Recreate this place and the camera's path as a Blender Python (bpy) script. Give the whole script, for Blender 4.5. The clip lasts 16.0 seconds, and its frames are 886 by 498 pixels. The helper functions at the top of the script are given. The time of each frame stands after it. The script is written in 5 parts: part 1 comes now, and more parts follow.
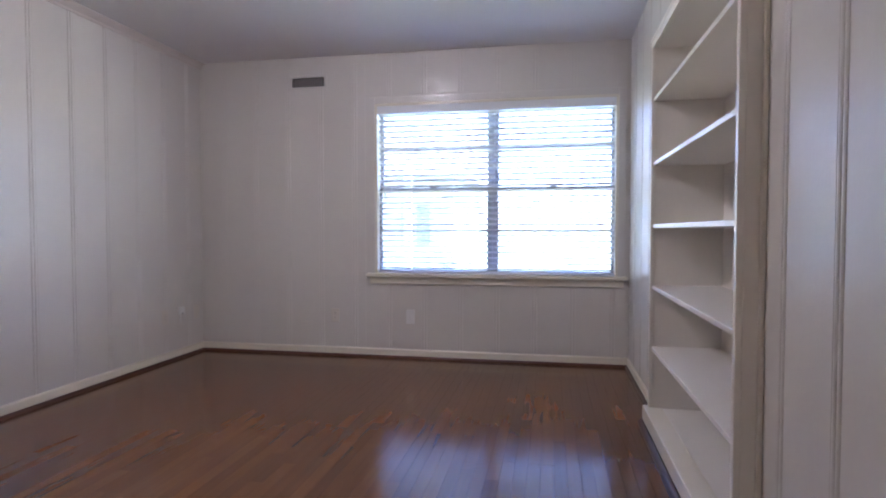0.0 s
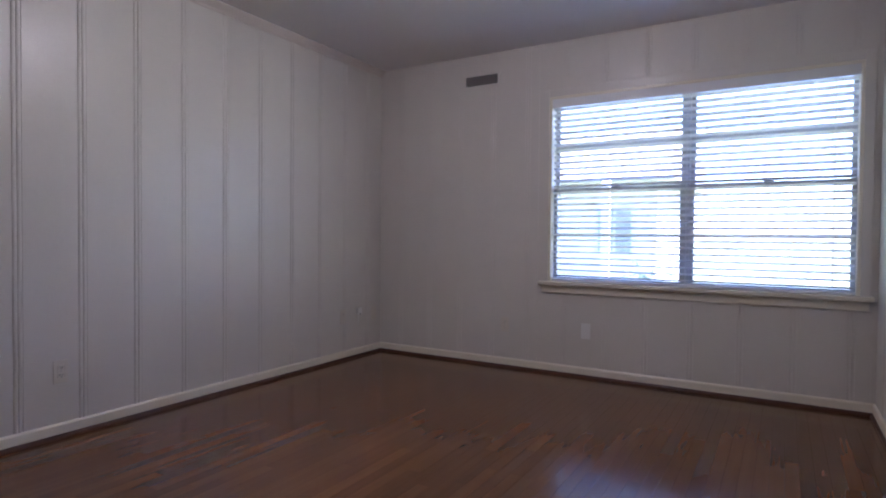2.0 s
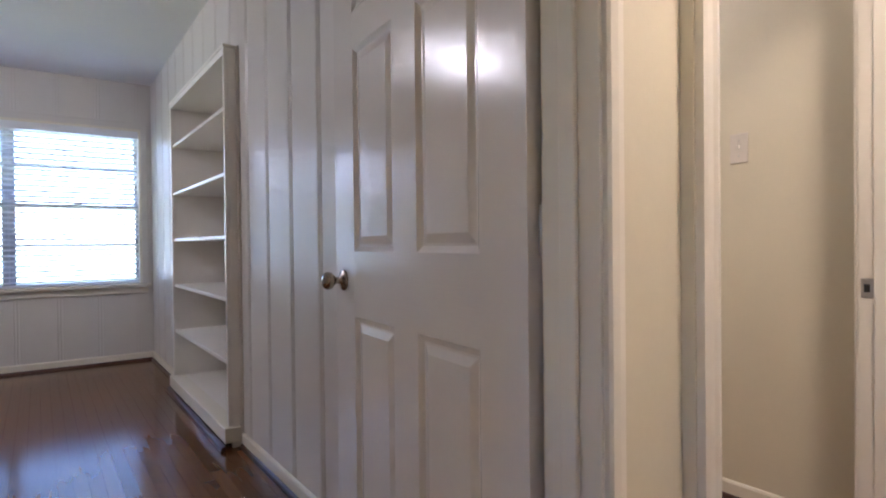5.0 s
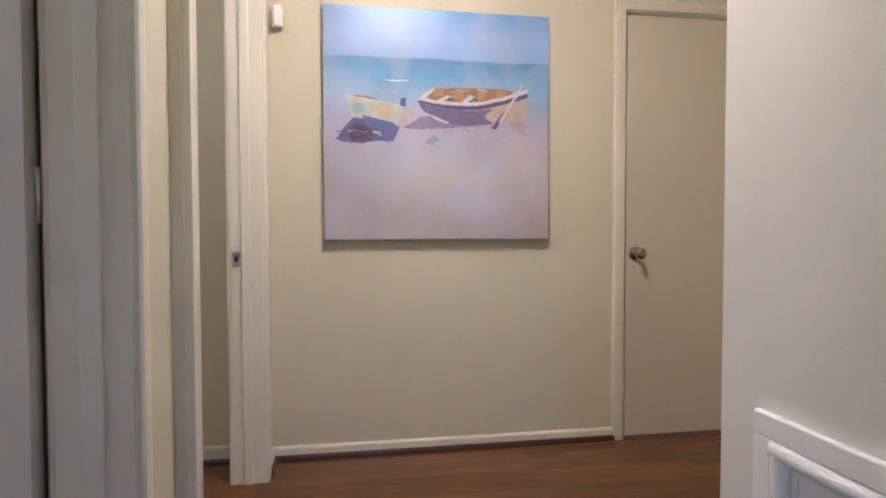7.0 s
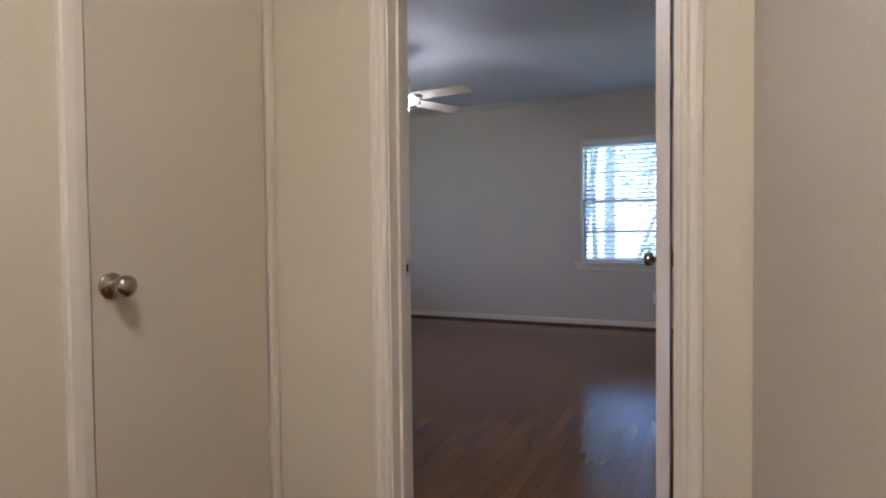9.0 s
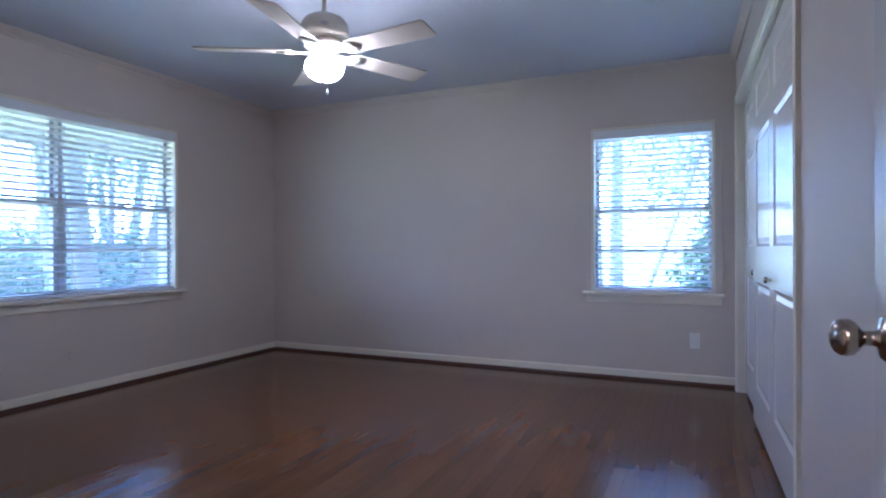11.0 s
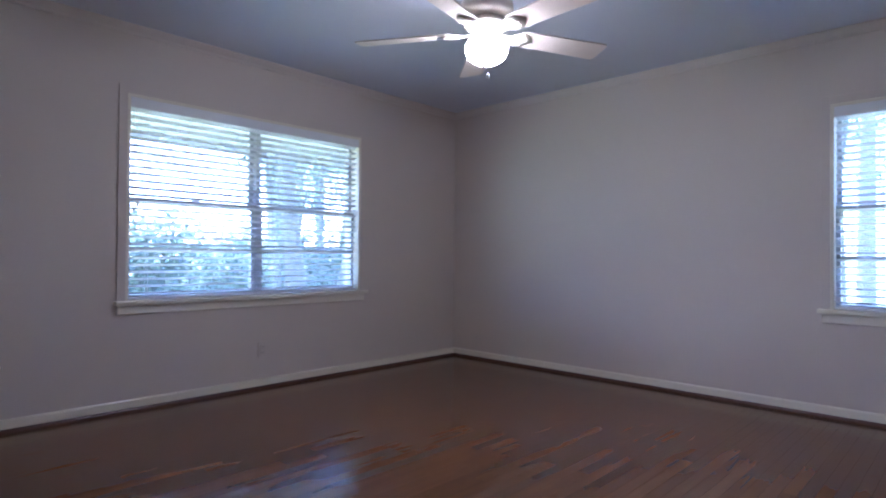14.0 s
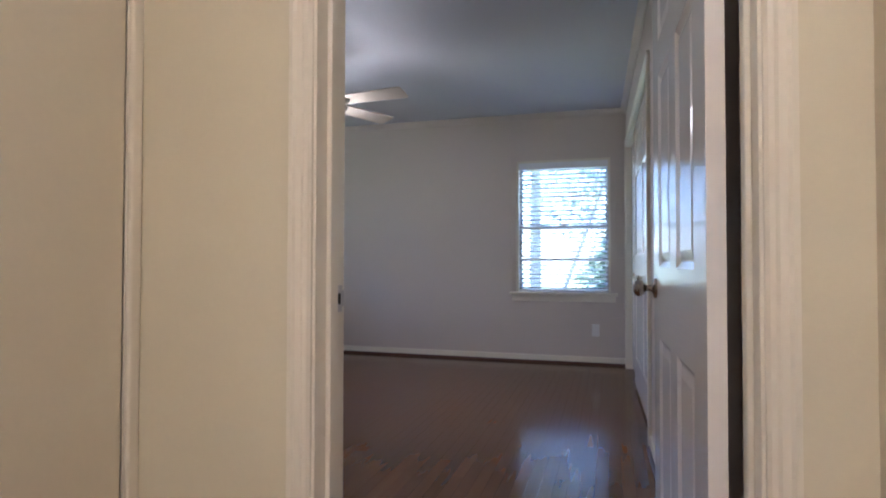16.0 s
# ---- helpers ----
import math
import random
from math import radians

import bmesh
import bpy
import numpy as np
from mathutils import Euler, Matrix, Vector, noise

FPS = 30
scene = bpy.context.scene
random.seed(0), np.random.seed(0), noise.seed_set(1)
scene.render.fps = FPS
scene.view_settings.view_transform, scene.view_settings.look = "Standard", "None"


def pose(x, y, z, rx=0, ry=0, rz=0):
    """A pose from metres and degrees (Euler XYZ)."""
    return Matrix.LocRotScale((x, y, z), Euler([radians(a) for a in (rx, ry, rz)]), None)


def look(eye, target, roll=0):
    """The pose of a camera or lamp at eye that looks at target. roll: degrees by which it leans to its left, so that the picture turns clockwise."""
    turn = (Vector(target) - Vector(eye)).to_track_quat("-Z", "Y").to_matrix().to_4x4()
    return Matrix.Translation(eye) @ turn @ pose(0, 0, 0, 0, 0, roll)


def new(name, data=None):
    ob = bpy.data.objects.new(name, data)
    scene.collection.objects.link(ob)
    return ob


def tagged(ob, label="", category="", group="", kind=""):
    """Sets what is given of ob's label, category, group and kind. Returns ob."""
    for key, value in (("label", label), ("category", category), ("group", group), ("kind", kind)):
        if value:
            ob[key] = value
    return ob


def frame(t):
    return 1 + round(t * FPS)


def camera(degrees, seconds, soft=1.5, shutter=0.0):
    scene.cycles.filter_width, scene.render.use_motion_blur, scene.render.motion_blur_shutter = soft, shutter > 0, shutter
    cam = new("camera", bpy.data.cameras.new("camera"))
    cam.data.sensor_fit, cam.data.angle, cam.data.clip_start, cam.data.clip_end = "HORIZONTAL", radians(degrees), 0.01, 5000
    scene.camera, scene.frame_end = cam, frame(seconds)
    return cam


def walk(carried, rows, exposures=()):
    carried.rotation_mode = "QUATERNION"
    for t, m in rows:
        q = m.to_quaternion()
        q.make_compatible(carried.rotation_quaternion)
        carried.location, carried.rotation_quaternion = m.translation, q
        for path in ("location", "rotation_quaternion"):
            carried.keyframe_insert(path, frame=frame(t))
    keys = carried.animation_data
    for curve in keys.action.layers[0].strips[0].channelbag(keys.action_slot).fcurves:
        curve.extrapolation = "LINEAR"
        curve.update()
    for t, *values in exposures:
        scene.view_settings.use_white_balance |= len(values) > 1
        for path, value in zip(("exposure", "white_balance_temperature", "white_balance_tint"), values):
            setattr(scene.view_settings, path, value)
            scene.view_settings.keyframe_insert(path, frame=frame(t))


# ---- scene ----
cam = camera(75.3, 16.0, soft=2.0)
PATH = [
    (0, (0.175, 0.689, 1.055), (-0.194, 2.654, 0.988), 0.0),
    (0.5, (0.213, 0.954, 1.049), (-0.459, 2.835, 0.988), 0.0),
    (1, (0.234, 1.069, 1.037), (-0.658, 2.860, 0.983), 0.2),
    (1.5, (0.250, 1.137, 1.023), (-0.752, 2.868, 0.979), 0.3),
    (2, (0.286, 1.091, 1.029), (-0.736, 2.814, 0.985), 0.5),
    (2.5, (0.339, 0.872, 1.048), (-0.645, 2.608, 1.004), 0.3),
    (3, (0.375, 0.535, 1.043), (-0.392, 2.382, 1.007), 0.6),
    (3.5, (0.398, 0.171, 1.044), (-0.117, 2.104, 1.02), 0.6),
    (4, (0.294, -0.187, 1.03), (0.243, 1.813, 1.014), 0.4),
    (4.5, (0.135, -0.498, 1.031), (0.700, 1.421, 1.017), 0.0),
    (4.7, (0.048, -0.581, 1.035), (0.854, 1.249, 1.021), -0.3),
    (6.8, (-0.529, -0.346, 0.987), (1.462, -0.531, 0.923), 0.0),
    (7, (-0.391, -0.336, 0.994), (1.583, -0.655, 0.93), -0.1),
    (7.3, (-0.156, -0.341, 1.041), (1.759, -0.912, 0.96), 0.2),
    (7.5, (-0.01, -0.339, 1.044), (1.849, -1.072, 0.963), -0.2),
    (8, (0.332, -0.353, 1.037), (1.913, -1.577, 0.971), 0.0),
    (8.5, (0.592, -0.529, 1.024), (1.765, -2.148, 0.959), -0.2),
    (9, (0.837, -0.735, 1.006), (1.664, -2.555, 0.948), -0.6),
    (9.2, (0.903, -0.862, 0.992), (1.597, -2.737, 0.934), -0.6),
    (11.3, (1.283, -2.315, 1.023), (2.166, -4.11, 1.035), 0.0),
    (11.5, (1.314, -2.375, 1.014), (2.254, -4.14, 1.033), 0.1),
    (12, (1.345, -2.54, 1.01), (2.441, -4.213, 1.033), 0.2),
    (12.5, (1.38, -2.618, 1.003), (2.628, -4.181, 1.027), 0.3),
    (13, (1.376, -2.679, 1.003), (2.754, -4.128, 1.026), 0.4),
    (13.5, (1.362, -2.694, 0.985), (2.775, -4.109, 1.015), 0.5),
    (14, (1.3, -2.578, 0.989), (2.677, -4.028, 1.014), 0.5),
    (14.5, (1.2, -2.305, 0.967), (2.296, -3.978, 1.009), 0.5),
    (15, (1.137, -1.946, 0.993), (1.982, -3.758, 1.032), 0.4),
    (15.5, (1.148, -1.58, 0.983), (1.777, -3.478, 1.026), 0.4),
    (16, (1.131, -1.212, 0.974), (1.69, -3.132, 1.018), 0.1),
]
EXPOSURES = [(0.0, 3.7, 5330, 28), (1.0, 3.27, 5310, 30), (2.0, 3.13, 5330, 30), (3.0, 3.58, 5420, 28), (4.7, 3.68, 5350, 24), (6.8, 3.6, 5000, 19), (8.5, 3.5, 4950, 20), (9.2, 3.55, 4900, 20),
             (11.3, 3.95, 4450, 24), (12.5, 4.0, 4600, 27), (14.0, 3.98, 4650, 27), (15.0, 3.9, 4750, 24), (15.5, 3.75, 4950, 21), (16.0, 3.68, 5000, 20)]
walk(cam, [(t, look(eye, at, roll)) for t, eye, at, roll in PATH], EXPOSURES)

# ---- world, sun, exposure ----
world = bpy.data.worlds.new("sky")
scene.world = world
world.use_nodes = True
wn = world.node_tree.nodes
sky = wn.new("ShaderNodeTexSky")
sky.sky_type = "NISHITA"
sky.sun_disc = False
sky.sun_elevation = radians(61)
sky.sun_rotation = radians(96)
wn["Background"].inputs["Strength"].default_value = 0.15
world.node_tree.links.new(sky.outputs[0], wn["Background"].inputs[0])
sun_data = bpy.data.lights.new("sun", "SUN")
sun_data.energy = 5.0
sun_data.angle = radians(0.6)
sun_data.color = (1.0, 0.95, 0.86)
sun = new("sun", sun_data)
sun.matrix_world = look((60, -6, 108), (0, 0, 0))

# ---- materials ----


def material(name, color, rough=0.5, metal=0.0, grain=0.0, scale=30.0, bump=0.0, bump_scale=120.0, spec=0.5, blotch=0.0):
    """A painted or plain surface: fine grain, slow blotches and a light relief."""
    m = bpy.data.materials.new(name)
    m.use_nodes = True
    nt = m.node_tree
    b = nt.nodes["Principled BSDF"]
    b.inputs["Roughness"].default_value = rough
    b.inputs["Metallic"].default_value = metal
    b.inputs["Specular IOR Level"].default_value = spec
    b.inputs["Base Color"].default_value = (*color, 1)
    co = nt.nodes.new("ShaderNodeTexCoord")
    if grain or blotch:
        n1 = nt.nodes.new("ShaderNodeTexNoise")
        n1.inputs["Scale"].default_value = scale
        n1.inputs["Detail"].default_value = 4
        n2 = nt.nodes.new("ShaderNodeTexNoise")
        n2.inputs["Scale"].default_value = 1.3
        n2.inputs["Detail"].default_value = 3
        nt.links.new(co.outputs["Object"], n1.inputs["Vector"])
        nt.links.new(co.outputs["Object"], n2.inputs["Vector"])
        r1 = nt.nodes.new("ShaderNodeMapRange")
        r1.inputs["To Min"].default_value = 1 - grain
        r1.inputs["To Max"].default_value = 1 + grain
        r2 = nt.nodes.new("ShaderNodeMapRange")
        r2.inputs["To Min"].default_value = 1 - blotch
        r2.inputs["To Max"].default_value = 1 + blotch
        nt.links.new(n1.outputs["Fac"], r1.inputs["Value"])
        nt.links.new(n2.outputs["Fac"], r2.inputs["Value"])
        mul = nt.nodes.new("ShaderNodeMath")
        mul.operation = "MULTIPLY"
        nt.links.new(r1.outputs[0], mul.inputs[0])
        nt.links.new(r2.outputs[0], mul.inputs[1])
        mix = nt.nodes.new("ShaderNodeVectorMath")
        mix.operation = "SCALE"
        mix.inputs[0].default_value = color
        nt.links.new(mul.outputs[0], mix.inputs["Scale"])
        nt.links.new(mix.outputs[0], b.inputs["Base Color"])
        r3 = nt.nodes.new("ShaderNodeMapRange")
        r3.inputs["To Min"].default_value = max(rough - 0.03, 0.02)
        r3.inputs["To Max"].default_value = min(rough + 0.03, 1)
        nt.links.new(n2.outputs["Fac"], r3.inputs["Value"])
        nt.links.new(r3.outputs[0], b.inputs["Roughness"])
    if bump:
        n3 = nt.nodes.new("ShaderNodeTexNoise")
        n3.inputs["Scale"].default_value = bump_scale
        n3.inputs["Detail"].default_value = 3
        nt.links.new(co.outputs["Object"], n3.inputs["Vector"])
        bp = nt.nodes.new("ShaderNodeBump")
        bp.inputs["Strength"].default_value = bump
        bp.inputs["Distance"].default_value = 0.004
        nt.links.new(n3.outputs["Fac"], bp.inputs["Height"])
        nt.links.new(bp.outputs[0], b.inputs["Normal"])
    return m


def glowing(name, color, strength):
    m = bpy.data.materials.new(name)
    m.use_nodes = True
    b = m.node_tree.nodes["Principled BSDF"]
    b.inputs["Base Color"].default_value = (0.9, 0.9, 0.88, 1)
    b.inputs["Roughness"].default_value = 0.3
    b.inputs["Emission Color"].default_value = (*color, 1)
    b.inputs["Emission Strength"].default_value = strength
    return m


def wood_floor(name):
    """Brown stained oak strips: tone by strip, grain along the strip, worn satin varnish."""
    m = bpy.data.materials.new(name)
    m.use_nodes = True
    nt = m.node_tree
    b = nt.nodes["Principled BSDF"]
    co = nt.nodes.new("ShaderNodeTexCoord")
    info = nt.nodes.new("ShaderNodeObjectInfo")
    geo = nt.nodes.new("ShaderNodeNewGeometry")
    add = nt.nodes.new("ShaderNodeMath")
    add.operation = "ADD"
    nt.links.new(info.outputs["Random"], add.inputs[0])
    nt.links.new(geo.outputs["Random Per Island"], add.inputs[1])
    fr = nt.nodes.new("ShaderNodeMath")
    fr.operation = "FRACT"
    nt.links.new(add.outputs[0], fr.inputs[0])
    shift = nt.nodes.new("ShaderNodeVectorMath")
    shift.operation = "ADD"
    off = nt.nodes.new("ShaderNodeCombineXYZ")
    big = nt.nodes.new("ShaderNodeMath")
    big.operation = "MULTIPLY"
    big.inputs[1].default_value = 37.0
    nt.links.new(fr.outputs[0], big.inputs[0])
    nt.links.new(big.outputs[0], off.inputs[0])
    nt.links.new(big.outputs[0], off.inputs[1])
    pos = nt.nodes.new("ShaderNodeNewGeometry")
    nt.links.new(pos.outputs["Position"], shift.inputs[0])
    nt.links.new(off.outputs[0], shift.inputs[1])
    mp = nt.nodes.new("ShaderNodeMapping")
    mp.inputs["Scale"].default_value = (17, 1.1, 1)
    nt.links.new(shift.outputs[0], mp.inputs["Vector"])
    gr = nt.nodes.new("ShaderNodeTexNoise")
    gr.inputs["Scale"].default_value = 1.6
    gr.inputs["Detail"].default_value = 3
    gr.inputs["Roughness"].default_value = 0.5
    gr.inputs["Distortion"].default_value = 0.35
    nt.links.new(mp.outputs[0], gr.inputs["Vector"])
    slow = nt.nodes.new("ShaderNodeTexNoise")
    slow.inputs["Scale"].default_value = 1.1
    slow.inputs["Detail"].default_value = 3
    nt.links.new(pos.outputs["Position"], slow.inputs["Vector"])
    ramp = nt.nodes.new("ShaderNodeValToRGB")
    e = ramp.color_ramp.elements
    e[0].position, e[0].color = 0.30, (0.124, 0.051, 0.0178, 1)
    e[1].position, e[1].color = 0.72, (0.150, 0.062, 0.0220, 1)
    mid = ramp.color_ramp.elements.new(0.5)
    mid.color = (0.136, 0.056, 0.0198, 1)
    nt.links.new(gr.outputs["Fac"], ramp.inputs[0])
    tone = nt.nodes.new("ShaderNodeMapRange")
    tone.inputs["To Min"].default_value = 0.83
    tone.inputs["To Max"].default_value = 1.21
    nt.links.new(fr.outputs[0], tone.inputs["Value"])
    tone2 = nt.nodes.new("ShaderNodeMapRange")
    tone2.inputs["From Min"].default_value = 0.3
    tone2.inputs["From Max"].default_value = 0.7
    tone2.inputs["To Min"].default_value = 0.84
    tone2.inputs["To Max"].default_value = 1.16
    nt.links.new(slow.outputs["Fac"], tone2.inputs["Value"])
    mt = nt.nodes.new("ShaderNodeMath")
    mt.operation = "MULTIPLY"
    nt.links.new(tone.outputs[0], mt.inputs[0])
    nt.links.new(tone2.outputs[0], mt.inputs[1])
    sc = nt.nodes.new("ShaderNodeVectorMath")
    sc.operation = "SCALE"
    nt.links.new(ramp.outputs[0], sc.inputs[0])
    nt.links.new(mt.outputs[0], sc.inputs["Scale"])
    nt.links.new(sc.outputs[0], b.inputs["Base Color"])
    rr = nt.nodes.new("ShaderNodeMapRange")
    rr.inputs["From Min"].default_value = 0.3
    rr.inputs["From Max"].default_value = 0.7
    rr.inputs["To Min"].default_value = 0.14
    rr.inputs["To Max"].default_value = 0.20
    nt.links.new(slow.outputs["Fac"], rr.inputs["Value"])
    nt.links.new(rr.outputs[0], b.inputs["Roughness"])
    b.inputs["Specular IOR Level"].default_value = 0.42
    return m


def pane_glass(name):
    m = bpy.data.materials.new(name)
    m.use_nodes = True
    nt = m.node_tree
    nt.nodes.remove(nt.nodes["Principled BSDF"])
    clear = nt.nodes.new("ShaderNodeBsdfTransparent")
    clear.inputs[0].default_value = (0.90, 0.93, 0.98, 1)
    gloss = nt.nodes.new("ShaderNodeBsdfGlossy")
    gloss.inputs["Roughness"].default_value = 0.03
    mix = nt.nodes.new("ShaderNodeMixShader")
    mix.inputs[0].default_value = 0.06
    nt.links.new(clear.outputs[0], mix.inputs[1])
    nt.links.new(gloss.outputs[0], mix.inputs[2])
    # pale blue translucence puts the haze of window glare into the pane itself
    haze = nt.nodes.new("ShaderNodeBsdfTranslucent")
    haze.inputs[0].default_value = (0.72, 0.86, 1.0, 1)
    veiled = nt.nodes.new("ShaderNodeMixShader")
    veiled.inputs[0].default_value = 0.02
    nt.links.new(mix.outputs[0], veiled.inputs[1])
    nt.links.new(haze.outputs[0], veiled.inputs[2])
    nt.links.new(veiled.outputs[0], nt.nodes["Material Output"].inputs[0])
    return m


def leaf_paint(name, dark, light, rough=0.5):
    m = bpy.data.materials.new(name)
    m.use_nodes = True
    nt = m.node_tree
    b = nt.nodes["Principled BSDF"]
    geo = nt.nodes.new("ShaderNodeNewGeometry")
    ramp = nt.nodes.new("ShaderNodeValToRGB")
    ramp.color_ramp.elements[0].color = (*dark, 1)
    ramp.color_ramp.elements[1].color = (*light, 1)
    nt.links.new(geo.outputs["Random Per Island"], ramp.inputs[0])
    nt.links.new(ramp.outputs[0], b.inputs["Base Color"])
    b.inputs["Roughness"].default_value = rough
    b.inputs["Transmission Weight"].default_value = 0.0
    return m


def canvas_paint(name):
    """The painted canvas: pale sky, turquoise sea band, wet sand, in loose strokes. Heights run 0 to 1."""
    m = bpy.data.materials.new(name)
    m.use_nodes = True
    nt = m.node_tree
    b = nt.nodes["Principled BSDF"]
    b.inputs["Roughness"].default_value = 0.32
    co = nt.nodes.new("ShaderNodeTexCoord")
    mp = nt.nodes.new("ShaderNodeMapping")
    mp.inputs["Scale"].default_value = (1, 3.0, 9.0)
    nt.links.new(co.outputs["Object"], mp.inputs["Vector"])
    n = nt.nodes.new("ShaderNodeTexNoise")
    n.inputs["Scale"].default_value = 2.2
    n.inputs["Detail"].default_value = 5
    nt.links.new(mp.outputs[0], n.inputs["Vector"])
    n2 = nt.nodes.new("ShaderNodeTexNoise")
    n2.inputs["Scale"].default_value = 2.6
    n2.inputs["Detail"].default_value = 4
    nt.links.new(co.outputs["Object"], n2.inputs["Vector"])
    sep = nt.nodes.new("ShaderNodeSeparateXYZ")
    nt.links.new(co.outputs["Object"], sep.inputs[0])
    jig = nt.nodes.new("ShaderNodeMapRange")
    jig.inputs["To Min"].default_value = -0.012
    jig.inputs["To Max"].default_value = 0.012
    nt.links.new(n.outputs["Fac"], jig.inputs["Value"])
    add = nt.nodes.new("ShaderNodeMath")
    nt.links.new(sep.outputs[2], add.inputs[0])
    nt.links.new(jig.outputs[0], add.inputs[1])
    ramp = nt.nodes.new("ShaderNodeValToRGB")
    e = ramp.color_ramp.elements
    e[0].position, e[0].color = 0.0, (0.46, 0.39, 0.38, 1)
    e[1].position, e[1].color = 1.0, (0.18, 0.36, 0.70, 1)
    for p, c in ((0.30, (0.50, 0.44, 0.45)), (0.48, (0.50, 0.45, 0.55)), (0.56, (0.42, 0.43, 0.60)), (0.63, (0.30, 0.46, 0.64)),
                 (0.71, (0.17, 0.37, 0.62)), (0.783, (0.12, 0.27, 0.52)), (0.790, (0.30, 0.45, 0.74)), (0.88, (0.32, 0.46, 0.76))):
        k = e.new(p)
        k.color = (*c, 1)
    nt.links.new(add.outputs[0], ramp.inputs[0])
    tone = nt.nodes.new("ShaderNodeMapRange")
    tone.inputs["From Min"].default_value = 0.3
    tone.inputs["From Max"].default_value = 0.7
    tone.inputs["To Min"].default_value = 0.84
    tone.inputs["To Max"].default_value = 1.16
    nt.links.new(n2.outputs["Fac"], tone.inputs["Value"])
    n4 = nt.nodes.new("ShaderNodeTexNoise")
    n4.inputs["Scale"].default_value = 4.5
    n4.inputs["Detail"].default_value = 5
    n4.inputs["Distortion"].default_value = 0.8
    nt.links.new(co.outputs["Object"], n4.inputs["Vector"])
    wash = nt.nodes.new("ShaderNodeMapRange")
    wash.inputs["From Min"].default_value = 0.42
    wash.inputs["From Max"].default_value = 0.72
    wash.inputs["To Max"].default_value = 0.6
    nt.links.new(n4.outputs["Fac"], wash.inputs["Value"])
    mauve = nt.nodes.new("ShaderNodeMixRGB")
    mauve.inputs[2].default_value = (0.46, 0.49, 0.66, 1)
    nt.links.new(wash.outputs[0], mauve.inputs[0])
    nt.links.new(ramp.outputs[0], mauve.inputs[1])
    sc = nt.nodes.new("ShaderNodeVectorMath")
    sc.operation = "SCALE"
    nt.links.new(mauve.outputs[0], sc.inputs[0])
    nt.links.new(tone.outputs[0], sc.inputs["Scale"])
    nt.links.new(sc.outputs[0], b.inputs["Base Color"])
    bp = nt.nodes.new("ShaderNodeBump")
    bp.inputs["Strength"].default_value = 0.15
    bp.inputs["Distance"].default_value = 0.001
    weave = nt.nodes.new("ShaderNodeTexNoise")
    weave.inputs["Scale"].default_value = 420
    nt.links.new(co.outputs["Object"], weave.inputs["Vector"])
    nt.links.new(weave.outputs["Fac"], bp.inputs["Height"])
    nt.links.new(bp.outputs[0], b.inputs["Normal"])
    return m


def let_through(m, share, color):
    """Let some of the light that falls on the far side shine through a thin sheet."""
    nt = m.node_tree
    tr = nt.nodes.new("ShaderNodeBsdfTranslucent")
    tr.inputs[0].default_value = (*color, 1)
    mix = nt.nodes.new("ShaderNodeMixShader")
    mix.inputs[0].default_value = share
    nt.links.new(nt.nodes["Principled BSDF"].outputs[0], mix.inputs[1])
    nt.links.new(tr.outputs[0], mix.inputs[2])
    nt.links.new(mix.outputs[0], nt.nodes["Material Output"].inputs[0])
    return m


PANEL = material("panel_paint", (0.64, 0.608, 0.55), 0.33, grain=0.02, scale=60, bump=0.06, bump_scale=90, blotch=0.05)
HALL = material("hall_paint", (0.66, 0.605, 0.445), 0.6, grain=0.02, scale=80, bump=0.08, bump_scale=160, blotch=0.03)
# the same cream as HALL, paler because cool daylight is mixed into the colour
DAYTINTWALL = material("day_tinted_paint", (0.66, 0.625, 0.55), 0.45, grain=0.02, scale=80, bump=0.11, bump_scale=85, blotch=0.03)


def splattered(m, scale=120, height=0.0003):
    """Lay the flattened drops of a sprayed plaster texture on a painted wall."""
    nt = m.node_tree
    co = nt.nodes.new("ShaderNodeTexCoord")
    n = nt.nodes.new("ShaderNodeTexNoise")
    n.inputs["Scale"].default_value = scale
    n.inputs["Detail"].default_value = 2
    nt.links.new(co.outputs["Object"], n.inputs["Vector"])
    r = nt.nodes.new("ShaderNodeMapRange")
    r.interpolation_type = "SMOOTHSTEP"
    r.inputs["From Min"].default_value = 0.56
    r.inputs["From Max"].default_value = 0.66
    nt.links.new(n.outputs["Fac"], r.inputs["Value"])
    bp = nt.nodes.new("ShaderNodeBump")
    bp.inputs["Strength"].default_value = 0.4
    bp.inputs["Distance"].default_value = height
    nt.links.new(r.outputs[0], bp.inputs["Height"])
    nt.links.new(bp.outputs[0], nt.nodes["Principled BSDF"].inputs["Normal"])
    return m


DAYTINTWALL = splattered(DAYTINTWALL)
CREAMWALL = splattered(material("textured_cream_paint", (0.64, 0.585, 0.46), 0.5, grain=0.02, scale=80, blotch=0.03), height=0.0008)
GREIGE = material("bedroom_paint", (0.60, 0.53, 0.462), 0.55, grain=0.02, scale=80, bump=0.2, bump_scale=160, blotch=0.04)
CEIL = material("ceiling_paint", (0.79, 0.765, 0.75), 0.8, grain=0.02, scale=60, bump=0.25, bump_scale=110, blotch=0.03)
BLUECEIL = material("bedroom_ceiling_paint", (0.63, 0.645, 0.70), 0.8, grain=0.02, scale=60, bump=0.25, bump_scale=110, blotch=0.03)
TRIM = material("trim_paint", (0.75, 0.70, 0.575), 0.3, grain=0.015, scale=40, bump=0.02, bump_scale=60, blotch=0.03)


